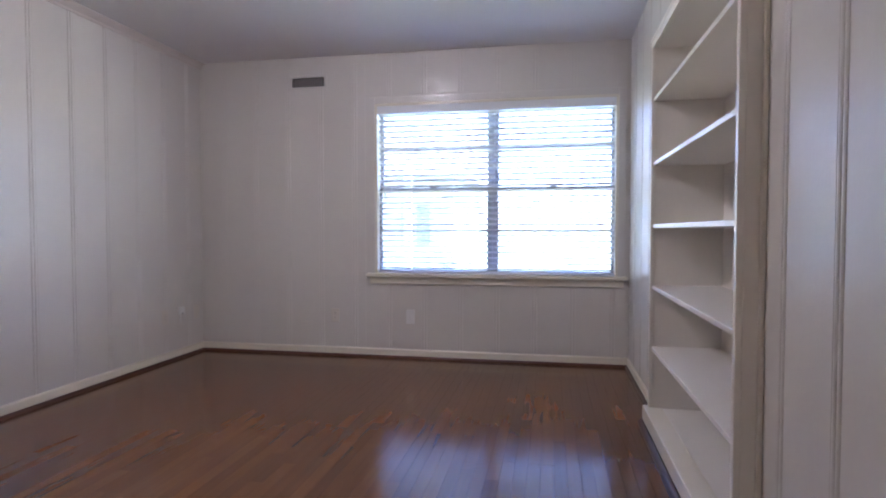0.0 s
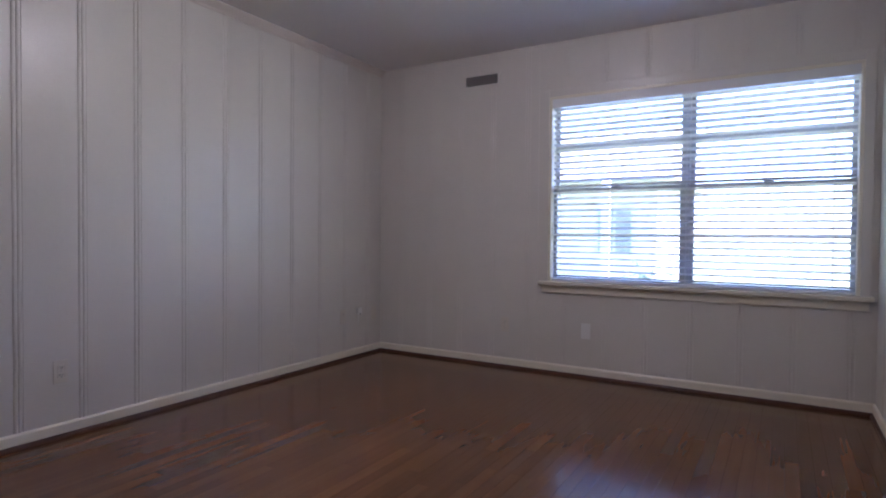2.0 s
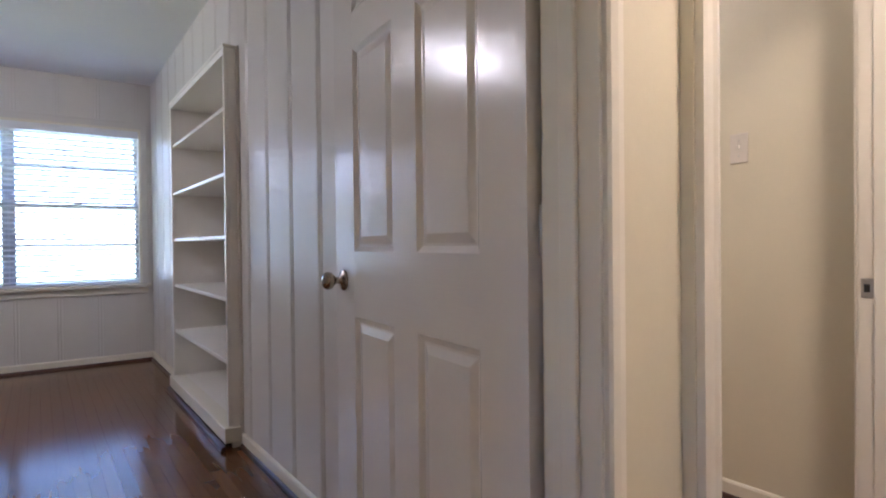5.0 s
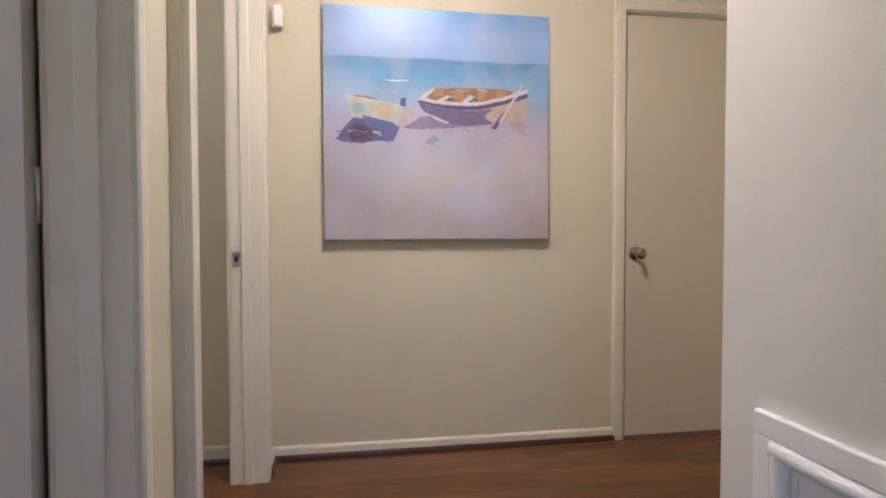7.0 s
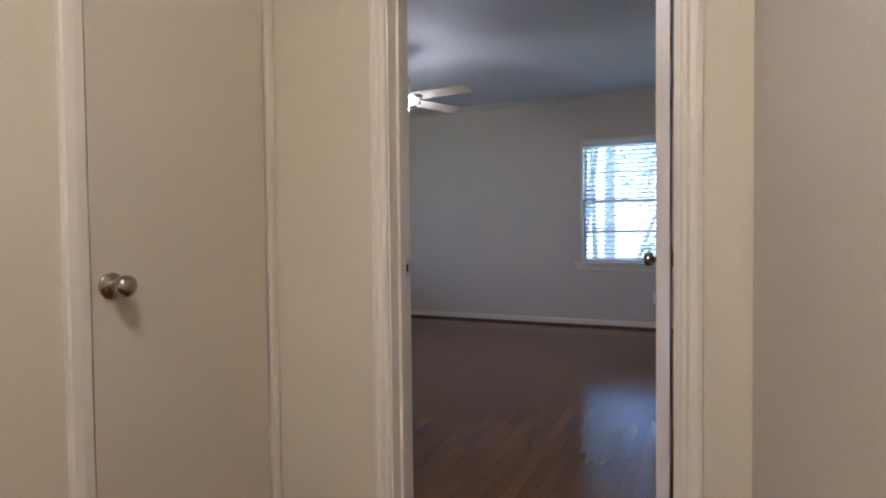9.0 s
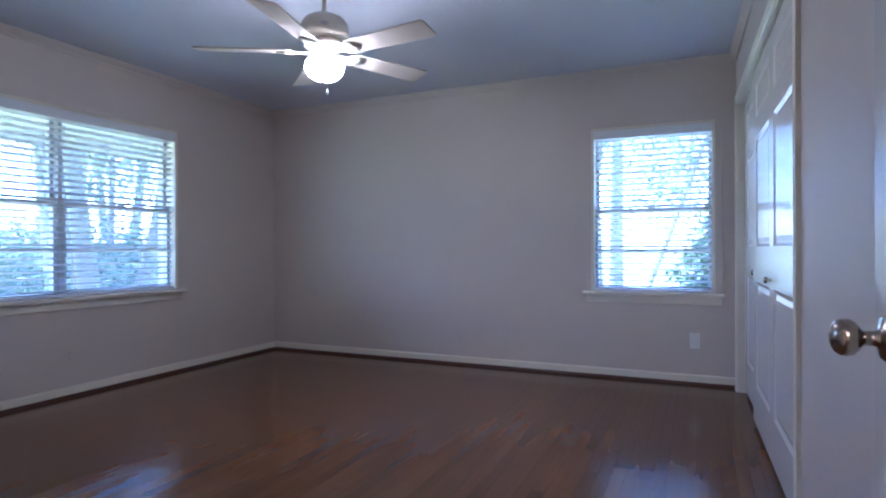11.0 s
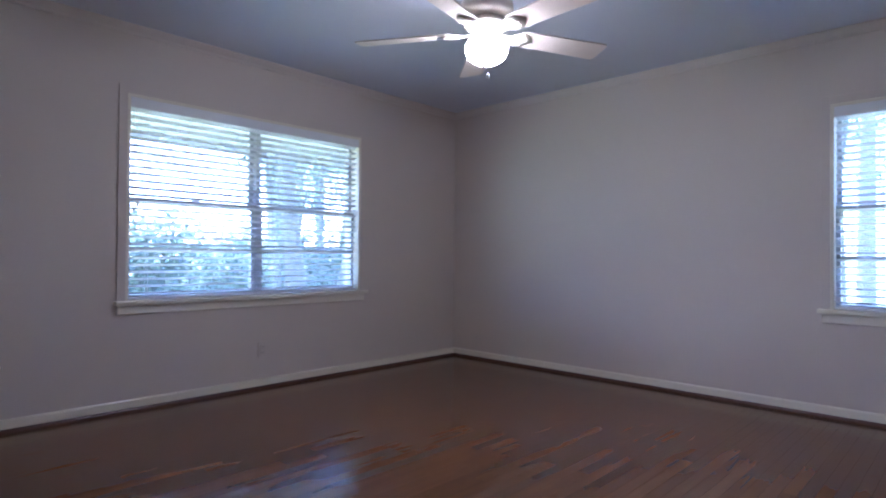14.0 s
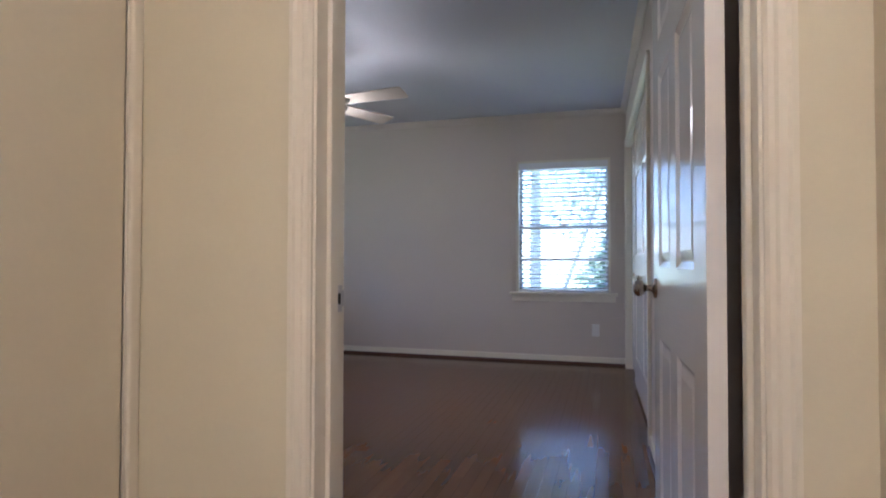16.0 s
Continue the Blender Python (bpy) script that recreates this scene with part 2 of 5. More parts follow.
def grained(name, color, rough, along):
    """White enamel over a moulded wood grain that runs along x or z."""
    m = material(name, color, rough, grain=0.015, scale=50, blotch=0.03)
    nt = m.node_tree
    co = nt.nodes.new("ShaderNodeTexCoord")
    mp = nt.nodes.new("ShaderNodeMapping")
    mp.inputs["Scale"].default_value = (6, 60, 160) if along == "x" else (160, 60, 6)
    nt.links.new(co.outputs["Object"], mp.inputs["Vector"])
    n = nt.nodes.new("ShaderNodeTexNoise")
    n.inputs["Scale"].default_value = 1.0
    n.inputs["Detail"].default_value = 3
    n.inputs["Distortion"].default_value = 0.5
    nt.links.new(mp.outputs[0], n.inputs["Vector"])
    bp = nt.nodes.new("ShaderNodeBump")
    bp.inputs["Strength"].default_value = 0.35
    bp.inputs["Distance"].default_value = 0.0012
    nt.links.new(n.outputs["Fac"], bp.inputs["Height"])
    nt.links.new(bp.outputs[0], nt.nodes["Principled BSDF"].inputs["Normal"])
    return m


DOORGRAIN = grained("door_enamel_upright", (0.77, 0.735, 0.68), 0.2, "z")
RAILGRAIN = grained("door_enamel_level", (0.77, 0.735, 0.68), 0.2, "x")
FLATDOOR = material("flush_door_paint", (0.63, 0.575, 0.44), 0.38, grain=0.02, scale=60, bump=0.05, bump_scale=90, blotch=0.03)
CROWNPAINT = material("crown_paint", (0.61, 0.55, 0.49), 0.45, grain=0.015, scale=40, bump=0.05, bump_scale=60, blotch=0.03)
SHELF = material("shelf_paint", (0.80, 0.76, 0.68), 0.30, grain=0.02, scale=40, bump=0.05, blotch=0.04)
SHOE = material("dark_stain", (0.055, 0.022, 0.014), 0.35, grain=0.15, scale=60)
NICKEL = material("satin_nickel", (0.40, 0.35, 0.29), 0.24, metal=1.0, grain=0.05, scale=200)
STEEL = material("steel", (0.55, 0.53, 0.50), 0.35, metal=1.0, grain=0.05, scale=200)
DARK = material("dark_void", (0.02, 0.018, 0.016), 0.8, grain=0.1)
SASH = material("sash_paint", (0.50, 0.50, 0.51), 0.4, grain=0.03, scale=60, blotch=0.05)
SLAT = let_through(material("slat_vinyl", (0.82, 0.82, 0.83), 0.4, grain=0.01, scale=60, blotch=0.02), 0.2, (0.8, 0.82, 0.85))
PLASTIC = material("cream_plastic", (0.66, 0.61, 0.52), 0.35, grain=0.01, scale=50, blotch=0.02)
WHITEPLASTIC = material("white_plastic", (0.78, 0.77, 0.74), 0.35, grain=0.01, scale=50, blotch=0.02)
FANWHITE = material("fan_enamel", (0.72, 0.66, 0.56), 0.3, grain=0.02, scale=50, blotch=0.03)
BLADE = material("fan_blade_finish", (0.66, 0.59, 0.50), 0.4, grain=0.05, scale=30, blotch=0.04)
GLASS = pane_glass("window_glass")
FLOOR = wood_floor("oak_strip_floor")
SUBFLOOR = material("subfloor", (0.03, 0.014, 0.009), 0.6, grain=0.1)
GLOBE = glowing("lit_globe_glass", (1.0, 0.86, 0.66), 6.2)
HALLGLOW = glowing("lit_dome_glass", (1.0, 0.78, 0.54), 8.9)
ROOMGLOW = glowing("lit_ceiling_glass", (1.0, 0.90, 0.78), 18.0)
CANVAS = canvas_paint("painted_canvas")
BARK = material("bark", (0.25, 0.235, 0.22), 0.9, grain=0.3, scale=14, bump=0.8, bump_scale=22, blotch=0.2)
LEAF = let_through(leaf_paint("leaves", (0.065, 0.10, 0.075), (0.15, 0.20, 0.15)), 0.25, (0.24, 0.31, 0.22))
SHRUB = let_through(leaf_paint("shrub_leaves", (0.025, 0.05, 0.028), (0.07, 0.12, 0.06)), 0.12, (0.08, 0.16, 0.06))
VENTMETAL = material("vent_metal", (0.17, 0.155, 0.14), 0.5, metal=0.3, grain=0.05, scale=60)
LAWN = material("lawn", (0.20, 0.22, 0.10), 0.9, grain=0.3, scale=8, bump=0.5, bump_scale=40, blotch=0.25)
SIDING = material("neighbour_siding", (0.62, 0.62, 0.60), 0.7, grain=0.05, scale=10, blotch=0.05)
SOFFIT = material("soffit_paint", (0.55, 0.56, 0.60), 0.7, grain=0.04, scale=20, blotch=0.05)
FARGLASS = material("far_window_glass", (0.22, 0.25, 0.28), 0.1, grain=0.05)
BRASS = material("aged_brass", (0.28, 0.18, 0.10), 0.4, metal=1.0, grain=0.1, scale=90)
# weak glow of the lamp added out of view in the side room
FILLGLOW = glowing("fill_dome_glass", (1.0, 0.86, 0.68), 3.0)
ROOF = material("roof_shingle", (0.38, 0.37, 0.36), 0.9, grain=0.2, scale=30, bump=0.4)

# ---- mesh helpers ----


def box(bm, x0, x1, y0, y1, z0, z1, bev=0.0):
    vs = [bm.verts.new((x, y, z)) for z in (min(z0, z1), max(z0, z1)) for y in (min(y0, y1), max(y0, y1)) for x in (min(x0, x1), max(x0, x1))]
    fs = [bm.faces.new([vs[i] for i in q]) for q in ((0, 2, 3, 1), (4, 5, 7, 6), (0, 1, 5, 4), (2, 6, 7, 3), (0, 4, 6, 2), (1, 3, 7, 5))]
    if bev:
        es = list({e for f in fs for e in f.edges})
        bmesh.ops.bevel(bm, geom=es, offset=bev, segments=2, affect="EDGES", profile=0.5)
    return bm


def boxes(*rows, bev=0.0):
    bm = bmesh.new()
    for r in rows:
        box(bm, *r, bev=bev)
    return bm


def prism(bm, p, q, out, prof):
    """A profile of (out, up) corners drawn from p to q along the floor plan; out is the unit way it faces."""
    p, q, out = Vector(p), Vector(q), Vector((*out, 0))
    a = [bm.verts.new(p + out * u + Vector((0, 0, v))) for u, v in prof]
    b = [bm.verts.new(q + out * u + Vector((0, 0, v))) for u, v in prof]
    n = len(prof)
    for i in range(n):
        bm.faces.new((a[i], a[(i + 1) % n], b[(i + 1) % n], b[i]))
    bm.faces.new(a[::-1])
    bm.faces.new(b)
    bmesh.ops.recalc_face_normals(bm, faces=bm.faces)
    return bm


def lathe(bm, prof, m=None, steps=28):
    """Turn a profile of (radius, height) round the z axis, then move it by m."""
    rings = []
    for r, z in prof:
        rings.append([bm.verts.new((r * math.cos(2 * math.pi * i / steps), r * math.sin(2 * math.pi * i / steps), z)) for i in range(steps)])
    made = [v for ring in rings for v in ring]
    for a, b in zip(rings, rings[1:]):
        for i in range(steps):
            j = (i + 1) % steps
            bm.faces.new((a[i], a[j], b[j], b[i]))
    for f in bm.faces:
        f.smooth = True
    for ring in (rings[0][::-1], rings[-1]):
        own = [bm.verts.new(v.co) for v in ring]
        made += own
        bm.faces.new(own)
    if m is not None:
        bmesh.ops.transform(bm, matrix=m, verts=made)
    return bm


def link_mesh(name, bm, mat):
    bmesh.ops.recalc_face_normals(bm, faces=bm.faces)
    me = bpy.data.meshes.new(name)
    bm.to_mesh(me)
    bm.free()
    me.materials.append(mat)
    return new(name, me)


def part(name, bm, mat, parent, label=""):
    ob = link_mesh(name, bm, mat)
    ob.parent = parent
    return tagged(ob, label)


def thing(name, m, label, category, group="", kind=""):
    ob = new(name)
    ob.empty_display_size = 0.05
    ob.matrix_world = m
    return tagged(ob, label, category, group, kind)


def solid(name, bm, mat, label, category, kind="structure"):
    return tagged(link_mesh(name, bm, mat), label, category, "", kind)


def wall_mesh(along, a0, a1, b0, b1, z0, z1, holes=()):
    """A wall that runs along x or y from a0 to a1, b0 to b1 thick, with holes (a0, a1, z0, z1) through it."""
    bm = bmesh.new()
    cuts = sorted({a0, a1, *[v for h in holes for v in h[:2]]})
    for u, v in zip(cuts, cuts[1:]):
        spans = [(z0, z1)]
        for h in holes:
            if h[0] <= u and v <= h[1]:
                spans = [s for lo, hi in spans for s in ((lo, min(hi, h[2])), (max(lo, h[3]), hi)) if s[1] - s[0] > 1e-4]
        for lo, hi in spans:
            box(bm, *((u, v, b0, b1) if along == "x" else (b0, b1, u, v)), lo, hi)
    bmesh.ops.remove_doubles(bm, verts=bm.verts, dist=1e-5)
    return bm


# ---- plan ----
A_W, A_N, A_E = -2.827, 5.24, 0.765          # study
CEIL_A, CEIL_B, CEIL_H = 2.49, 2.42, 2.44
HA0, HA1 = 0.028, 0.148                      # wall between hall and study
HN0, HN1 = 0.002, 0.120                     # wall between lobby and side room
PASS_X, PASS_Y = -0.283, 0.975               # entry passage of the study
HS = -1.090                                  # hall's south wall
V_W, V_E, V_S = 0.676, 2.155, -2.262         # lobby
B_N, B_W, B_E, B_S = -2.39, 0.985, 5.2, -6.85  # bedroom
DOOR_A = (-0.283, 0.659)
STEP_X = 0.862                               # where the hall's north wall steps forward
DOOR_N = (0.912, 1.945)
DOOR_B = (0.877, 1.725)
WIN_A = (-1.230, 0.662, 0.695, 2.065)
WIN_E = (-5.632, -3.825, 0.690, 1.978)
WIN_S = (1.143, 2.0, 0.675, 1.946)
# assumed opening, never in view, sized for the cool daylight in the hall
WIN_H = (-0.86, -0.22, 0.90, 1.80)
SHELF_Y = (2.455, 3.87)

# ---- shell ----
solid("wall_study_north", wall_mesh("x", A_W - 0.15, A_E + 0.12, A_N, A_N + 0.2, 0, 2.6, [WIN_A]), PANEL, "painted board wall with a wide double window", "wall")
solid("wall_study_west", wall_mesh("y", 0.85, A_N, A_W - 0.15, A_W, 0, 2.6), PANEL, "painted wall of wide beaded boards", "wall")
solid("wall_study_east", wall_mesh("y", HA1, A_N, A_E, A_E + 0.12, 0, 2.6, [(2.42, 3.90, 0.06, 2.025)]), PANEL, "painted board wall round a built-in bookcase", "wall")
solid("wall_study_south", wall_mesh("x", A_W, PASS_X - 0.11, PASS_Y - 0.12, PASS_Y, 0, 2.6), PANEL, "painted plain wall beside the study entry", "wall")
solid("wall_passage", wall_mesh("y", HA1, PASS_Y, PASS_X - 0.11, PASS_X, 0, 2.6), HALL, "cream painted wall of the entry passage", "wall")
solid("wall_hall_north", wall_mesh("x", -3.0, STEP_X, HA0, HA1, 0, 2.6, [(*DOOR_A, 0, 2.05)]), HALL, "cream painted hall wall with the study doorway", "wall")
solid("wall_lobby_north", wall_mesh("x", STEP_X, V_E + 0.12, HN0, HN1, 0, 2.6, [(*DOOR_N, 0, 2.05)]), HALL, "cream painted lobby wall with a side doorway", "wall")
solid("wall_hall_south", wall_mesh("x", -3.0, V_W, HS - 0.12, HS, 0, 2.6), DAYTINTWALL, "textured cream hall wall, cool daylight in its colour, with a low grille", "wall")
solid("wall_hall_west", wall_mesh("y", HS, HA0, -3.2, -3.0, 0, 2.6, [WIN_H]), HALL, "unseen cream end wall of the hall with the assumed window", "wall")
bm = wall_mesh("y", V_S, HS - 0.12, V_W - 0.12, V_W, 0, 2.6)
for v in bm.verts:
    v.co.x += 0.055 * (HS - v.co.y) / (HS - V_S)
solid("wall_lobby_west", bm, CREAMWALL, "cream painted wall with a sprayed texture", "wall")
solid("wall_lobby_east", wall_mesh("y", V_S - 0.13, HN0, V_E, V_E + 0.12, 0, 2.6, [(-2.226, -1.616, 0, 2.015)]), HALL, "cream painted lobby wall behind the painting", "wall")
solid("wall_lobby_south", wall_mesh("x", V_W - 0.12, V_E, V_S - 0.064, V_S, 0, 2.6, [(*DOOR_B, 0, 2.05)]), HALL, "cream painted wall round the bedroom doorway", "wall")
solid("wall_closet_back", boxes((2.8, 2.86, -2.5, -1.4, 0, 2.6)), HALL, "plain back wall of the linen closet", "wall")
solid("wall_side_room_east", wall_mesh("y", HN1, 2.0, 2.162, 2.28, 0, 2.6), HALL, "dim cream wall of the room beyond the lobby", "wall")
solid("wall_side_room_north", wall_mesh("x", A_E + 0.12, 2.28, 2.0, 2.1, 0, 2.6), HALL, "dim cream end wall of the side room", "wall")
solid("wall_bedroom_north", wall_mesh("x", V_W - 0.12, B_E, B_N, V_S - 0.066, 0, 2.6, [(*DOOR_B, 0, 2.05)]), GREIGE, "greige painted bedroom wall with the doorway", "wall")
solid("wall_bedroom_east", wall_mesh("y", B_S, B_N, B_E, B_E + 0.2, 0, 2.6, [WIN_E]), GREIGE, "greige painted bedroom wall with a double window", "wall")
solid("wall_bedroom_south", wall_mesh("x", B_W - 0.12, B_E + 0.2, B_S - 0.2, B_S, 0, 2.6, [WIN_S]), GREIGE, "greige painted bedroom wall with a single window", "wall")
SLANT = pose(0.88, B_N, 0, 0, 0, 1.35) @ pose(-0.88, -B_N, 0)   # the closet wall is out of square
B_W0 = 0.88


def slanted(ob):
    ob.matrix_world = SLANT @ ob.matrix_basis
    return ob


slanted(solid("wall_bedroom_west", wall_mesh("y", B_S - 0.02, B_N, B_W0 - 0.12, B_W0, 0, 2.6, [(-6.73, -4.46, 0, 2.03)]), GREIGE, "greige painted bedroom wall with a wide closet", "wall"))
solid("wall_closet_interior", boxes((0.25, 0.3, -7.0, -4.2, 0, 2.6), (0.3, 0.75, -4.3, -4.25, 0, 2.6), (0.3, 0.86, -7.0, -6.95, 0, 2.6)), GREIGE, "plain back wall of the bedroom closet", "wall")
solid("ceiling_study", boxes((A_W, A_E, PASS_Y, A_N, CEIL_A, CEIL_A + 0.08), (PASS_X, A_E, HA1, PASS_Y, CEIL_A, CEIL_A + 0.08)), CEIL, "flat white painted study ceiling", "ceiling")
solid("ceiling_hall", boxes((-3.0, STEP_X, HS, HA0, CEIL_H, CEIL_H + 0.08), (STEP_X, V_E, HS, HN0, CEIL_H, CEIL_H + 0.08), (V_W, V_E, V_S, HS, CEIL_H, CEIL_H + 0.08)), CEIL, "flat white painted hall ceiling", "ceiling")
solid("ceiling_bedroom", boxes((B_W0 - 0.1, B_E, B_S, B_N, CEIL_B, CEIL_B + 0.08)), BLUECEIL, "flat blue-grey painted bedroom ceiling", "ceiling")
solid("ceiling_side_room", boxes((A_E + 0.12, 2.162, HN1, 2.0, CEIL_H, CEIL_H + 0.08)), CEIL, "flat white ceiling of the side room", "ceiling")
solid("roof", boxes((-3.6, 6.2, -7.6, 6.0, 2.62, 2.75)), ROOF, "flat dark shingled house roof", "roof")

# ---- boards of the study walls ----


def board(parent, along, a0, a1, face, way, z0, z1):
    """One wide board with eased edges, just proud of the wall."""
    bm = bmesh.new()
    t = (0.003 if along == "y" else 0.002) * way
    if along == "y":
        box(bm, face, face + t, a0, a1, z0, z1)
    else:
        box(bm, a0, a1, face, face + t, z0, z1)
    bmesh.ops.bevel(bm, geom=list(bm.edges), offset=0.0012, segments=1, affect="EDGES")
    part("wall_board", bm, PANEL, parent)


def bead(parent, along, a, face, way, z0, z1):
    """The bead between two boards: two small rounds side by side."""
    bm = bmesh.new()
    for d in (-0.0105, 0.0105):
        pts = [(a + d + 0.0095 * math.cos(k * math.pi / 5), face + way * (0.006 if along == "y" else 0.0024) * math.sin(k * math.pi / 5)) for k in range(6)]
        lo = [bm.verts.new((q, p, z0) if along == "y" else (p, q, z0)) for p, q in pts]
        hi = [bm.verts.new((q, p, z1) if along == "y" else (p, q, z1)) for p, q in pts]
        for i in range(5):
            bm.faces.new((lo[i], lo[i + 1], hi[i + 1], hi[i]))
        bm.faces.new((lo[5], lo[0], hi[0], hi[5]))
    part("bead", bm, PANEL, parent)


def panelled(wall_name, along, a0, a1, first, face, way, holes=()):
    wall = bpy.data.objects[wall_name]
    step, half = 0.2945, 0.0215
    k = math.floor((a0 - first) / step)
    joints = [first + step * i for i in range(k, k + 40) if a0 < first + step * i < a1]
    cuts = [a0 - half] + joints + [a1 + half]
    for u, v in zip(cuts, cuts[1:]):
        u, v = u + half, v - half
        if v - u < 0.02:
            continue
        hit = [h for h in holes if h[0] < v and u < h[1]]
        pieces = [(u, v, 0.02, CEIL_A)]
        for h in hit:
            pieces = [q for (p0, p1, lo, hi) in pieces for q in
                      ((p0, min(p1, h[0]), lo, hi), (max(p0, h[1]), p1, lo, hi), (max(p0, h[0]), min(p1, h[1]), lo, h[2]), (max(p0, h[0]), min(p1, h[1]), h[3], hi))
                      if q[1] - q[0] > 0.015 and q[3] - q[2] > 0.03]
        for q in pieces:
            board(wall, along, *q[:2], face, way, *q[2:])
    for j in joints:
        spans = [(0.02, CEIL_A)]
        for h in holes:
            if h[0] - 0.02 < j < h[1] + 0.02:
                spans = [s for lo, hi in spans for s in ((lo, min(hi, h[2])), (max(lo, h[3]), hi)) if s[1] - s[0] > 0.03]
        for lo, hi in spans:
            bead(wall, along, j, face, way, lo, hi)


panelled("wall_study_west", "y", PASS_Y, A_N, 2.395, A_W, 1)
panelled("wall_study_north", "x", A_W + 0.01, A_E - 0.01, -1.42, A_N, -1, [(WIN_A[0] - 0.1, WIN_A[1] + 0.075, 0.6, 2.15)])
panelled("wall_study_east", "y", HA1 + 0.02, A_N - 0.01, 2.30, A_E, -1, [(2.43, 3.91, 0.0, 2.06)])

# ---- trim ----
BASE = [(0, 0.02), (0.013, 0.02), (0.013, 0.066), (0.009, 0.073), (0.004, 0.076), (0, 0.076)]
SHOEP = [(0, 0.0), (0.026, 0.0), (0.025, 0.010), (0.021, 0.018), (0.014, 0.023), (0, 0.025)]
CROWN = [(0, -0.055), (0.01, -0.055), (0.016, -0.04), (0.034, -0.022), (0.045, -0.008), (0.045, 0), (0, 0)]


def baseboard(p, q, out, off=0.0, high=0.0):
    p, q = (p[0] + out[0] * off, p[1] + out[1] * off, 0), (q[0] + out[0] * off, q[1] + out[1] * off, 0)
    b = solid("baseboard", prism(bmesh.new(), p, q, out, [(u, v + high if v > 0.05 else v) for u, v in BASE]), TRIM, "white painted baseboard above a dark shoe moulding", "baseboard")
    part("shoe_moulding", prism(bmesh.new(), p, q, out, SHOEP), SHOE, b, "dark stained wooden quarter round")
    return b


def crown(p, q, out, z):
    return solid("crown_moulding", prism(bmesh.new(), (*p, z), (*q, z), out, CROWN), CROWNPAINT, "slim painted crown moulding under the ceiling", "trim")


W7 = 0.003
baseboard((A_W, PASS_Y), (A_W, A_N), (1, 0), W7)
baseboard((A_W, A_N), (A_E, A_N), (0, -1), W7)
baseboard((A_E, 3.925), (A_E, A_N), (-1, 0), W7)
baseboard((A_E, HA1), (A_E, 2.41), (-1, 0), W7)
baseboard((PASS_X, HA1), (PASS_X, PASS_Y), (1, 0))
baseboard((A_W, PASS_Y), (PASS_X, PASS_Y), (0, 1))
baseboard((B_E, B_N), (B_E, B_S), (-1, 0))
baseboard((B_W, B_S), (B_E, B_S), (0, 1))
slanted(baseboard((B_W0, B_N), (B_W0, -4.39), (1, 0)))
baseboard((1.80, B_N), (B_E, B_N), (0, -1))
baseboard((V_E, -1.565), (V_E, HN0), (-1, 0), high=-0.018)
baseboard((1.785, V_S), (V_E, V_S), (0, 1), high=-0.018)
baseboard((V_W, HS), (V_W + 0.055, V_S), (1, 0), high=-0.018)
baseboard((0.682, HA0), (STEP_X, HA0), (0, -1))
baseboard((1.998, HN0), (V_E, HN0), (0, -1), high=-0.018)
baseboard((2.162, HN1), (2.162, 2.0), (-1, 0))
baseboard((-3.0, HA0), (-0.335, HA0), (0, -1))
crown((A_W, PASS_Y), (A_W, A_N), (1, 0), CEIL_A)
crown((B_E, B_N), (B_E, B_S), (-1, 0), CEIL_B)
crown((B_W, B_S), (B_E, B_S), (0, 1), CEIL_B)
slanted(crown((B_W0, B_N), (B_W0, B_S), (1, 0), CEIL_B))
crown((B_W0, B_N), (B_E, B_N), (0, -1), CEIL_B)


def casing_profile(w):
    if w < 0.045 or w == 0.055:
        return [(0, 0), (0.012, 0), (0.017, 0.005), (0.019, w * 0.5), (0.017, w - 0.005), (0.012, w), (0, w)]
    return [(0, 0), (0.010, 0), (0.016, 0.006), (0.017, 0.014), (0.0125, 0.022), (0.013, w - 0.016), (0.018, w - 0.010), (0.016, w), (0, w)]


def casing_leg(bm, along, a, way, face, out, z1, w=0.062):
    """A moulded upright whose inner edge stands at a and that spreads by way; out is +1 or -1."""
    prof = casing_profile(w)
    pts = [(a + way * v, face + out * u) for u, v in prof]
    lo = [bm.verts.new((p, q, 0) if along == "x" else (q, p, 0)) for p, q in pts]
    hi = [bm.verts.new((p, q, z1) if along == "x" else (q, p, z1)) for p, q in pts]
    n = len(pts)
    for i in range(n):
        bm.faces.new((lo[i], lo[(i + 1) % n], hi[(i + 1) % n], hi[i]))
    bm.faces.new(lo)
    bm.faces.new(hi[::-1])
    return bm


def casing_head(bm, along, a0, a1, z, face, out, w=0.062):
    prof = casing_profile(w)
    ends = []
    for a in (a0, a1):
        ends.append([bm.verts.new((a, face + out * u, z + v) if along == "x" else (face + out * u, a, z + v)) for u, v in prof])
    n = len(prof)
    for i in range(n):
        bm.faces.new((ends[0][i], ends[0][(i + 1) % n], ends[1][(i + 1) % n], ends[1][i]))
    bm.faces.new(ends[0])
    bm.faces.new(ends[1][::-1])
    return bm


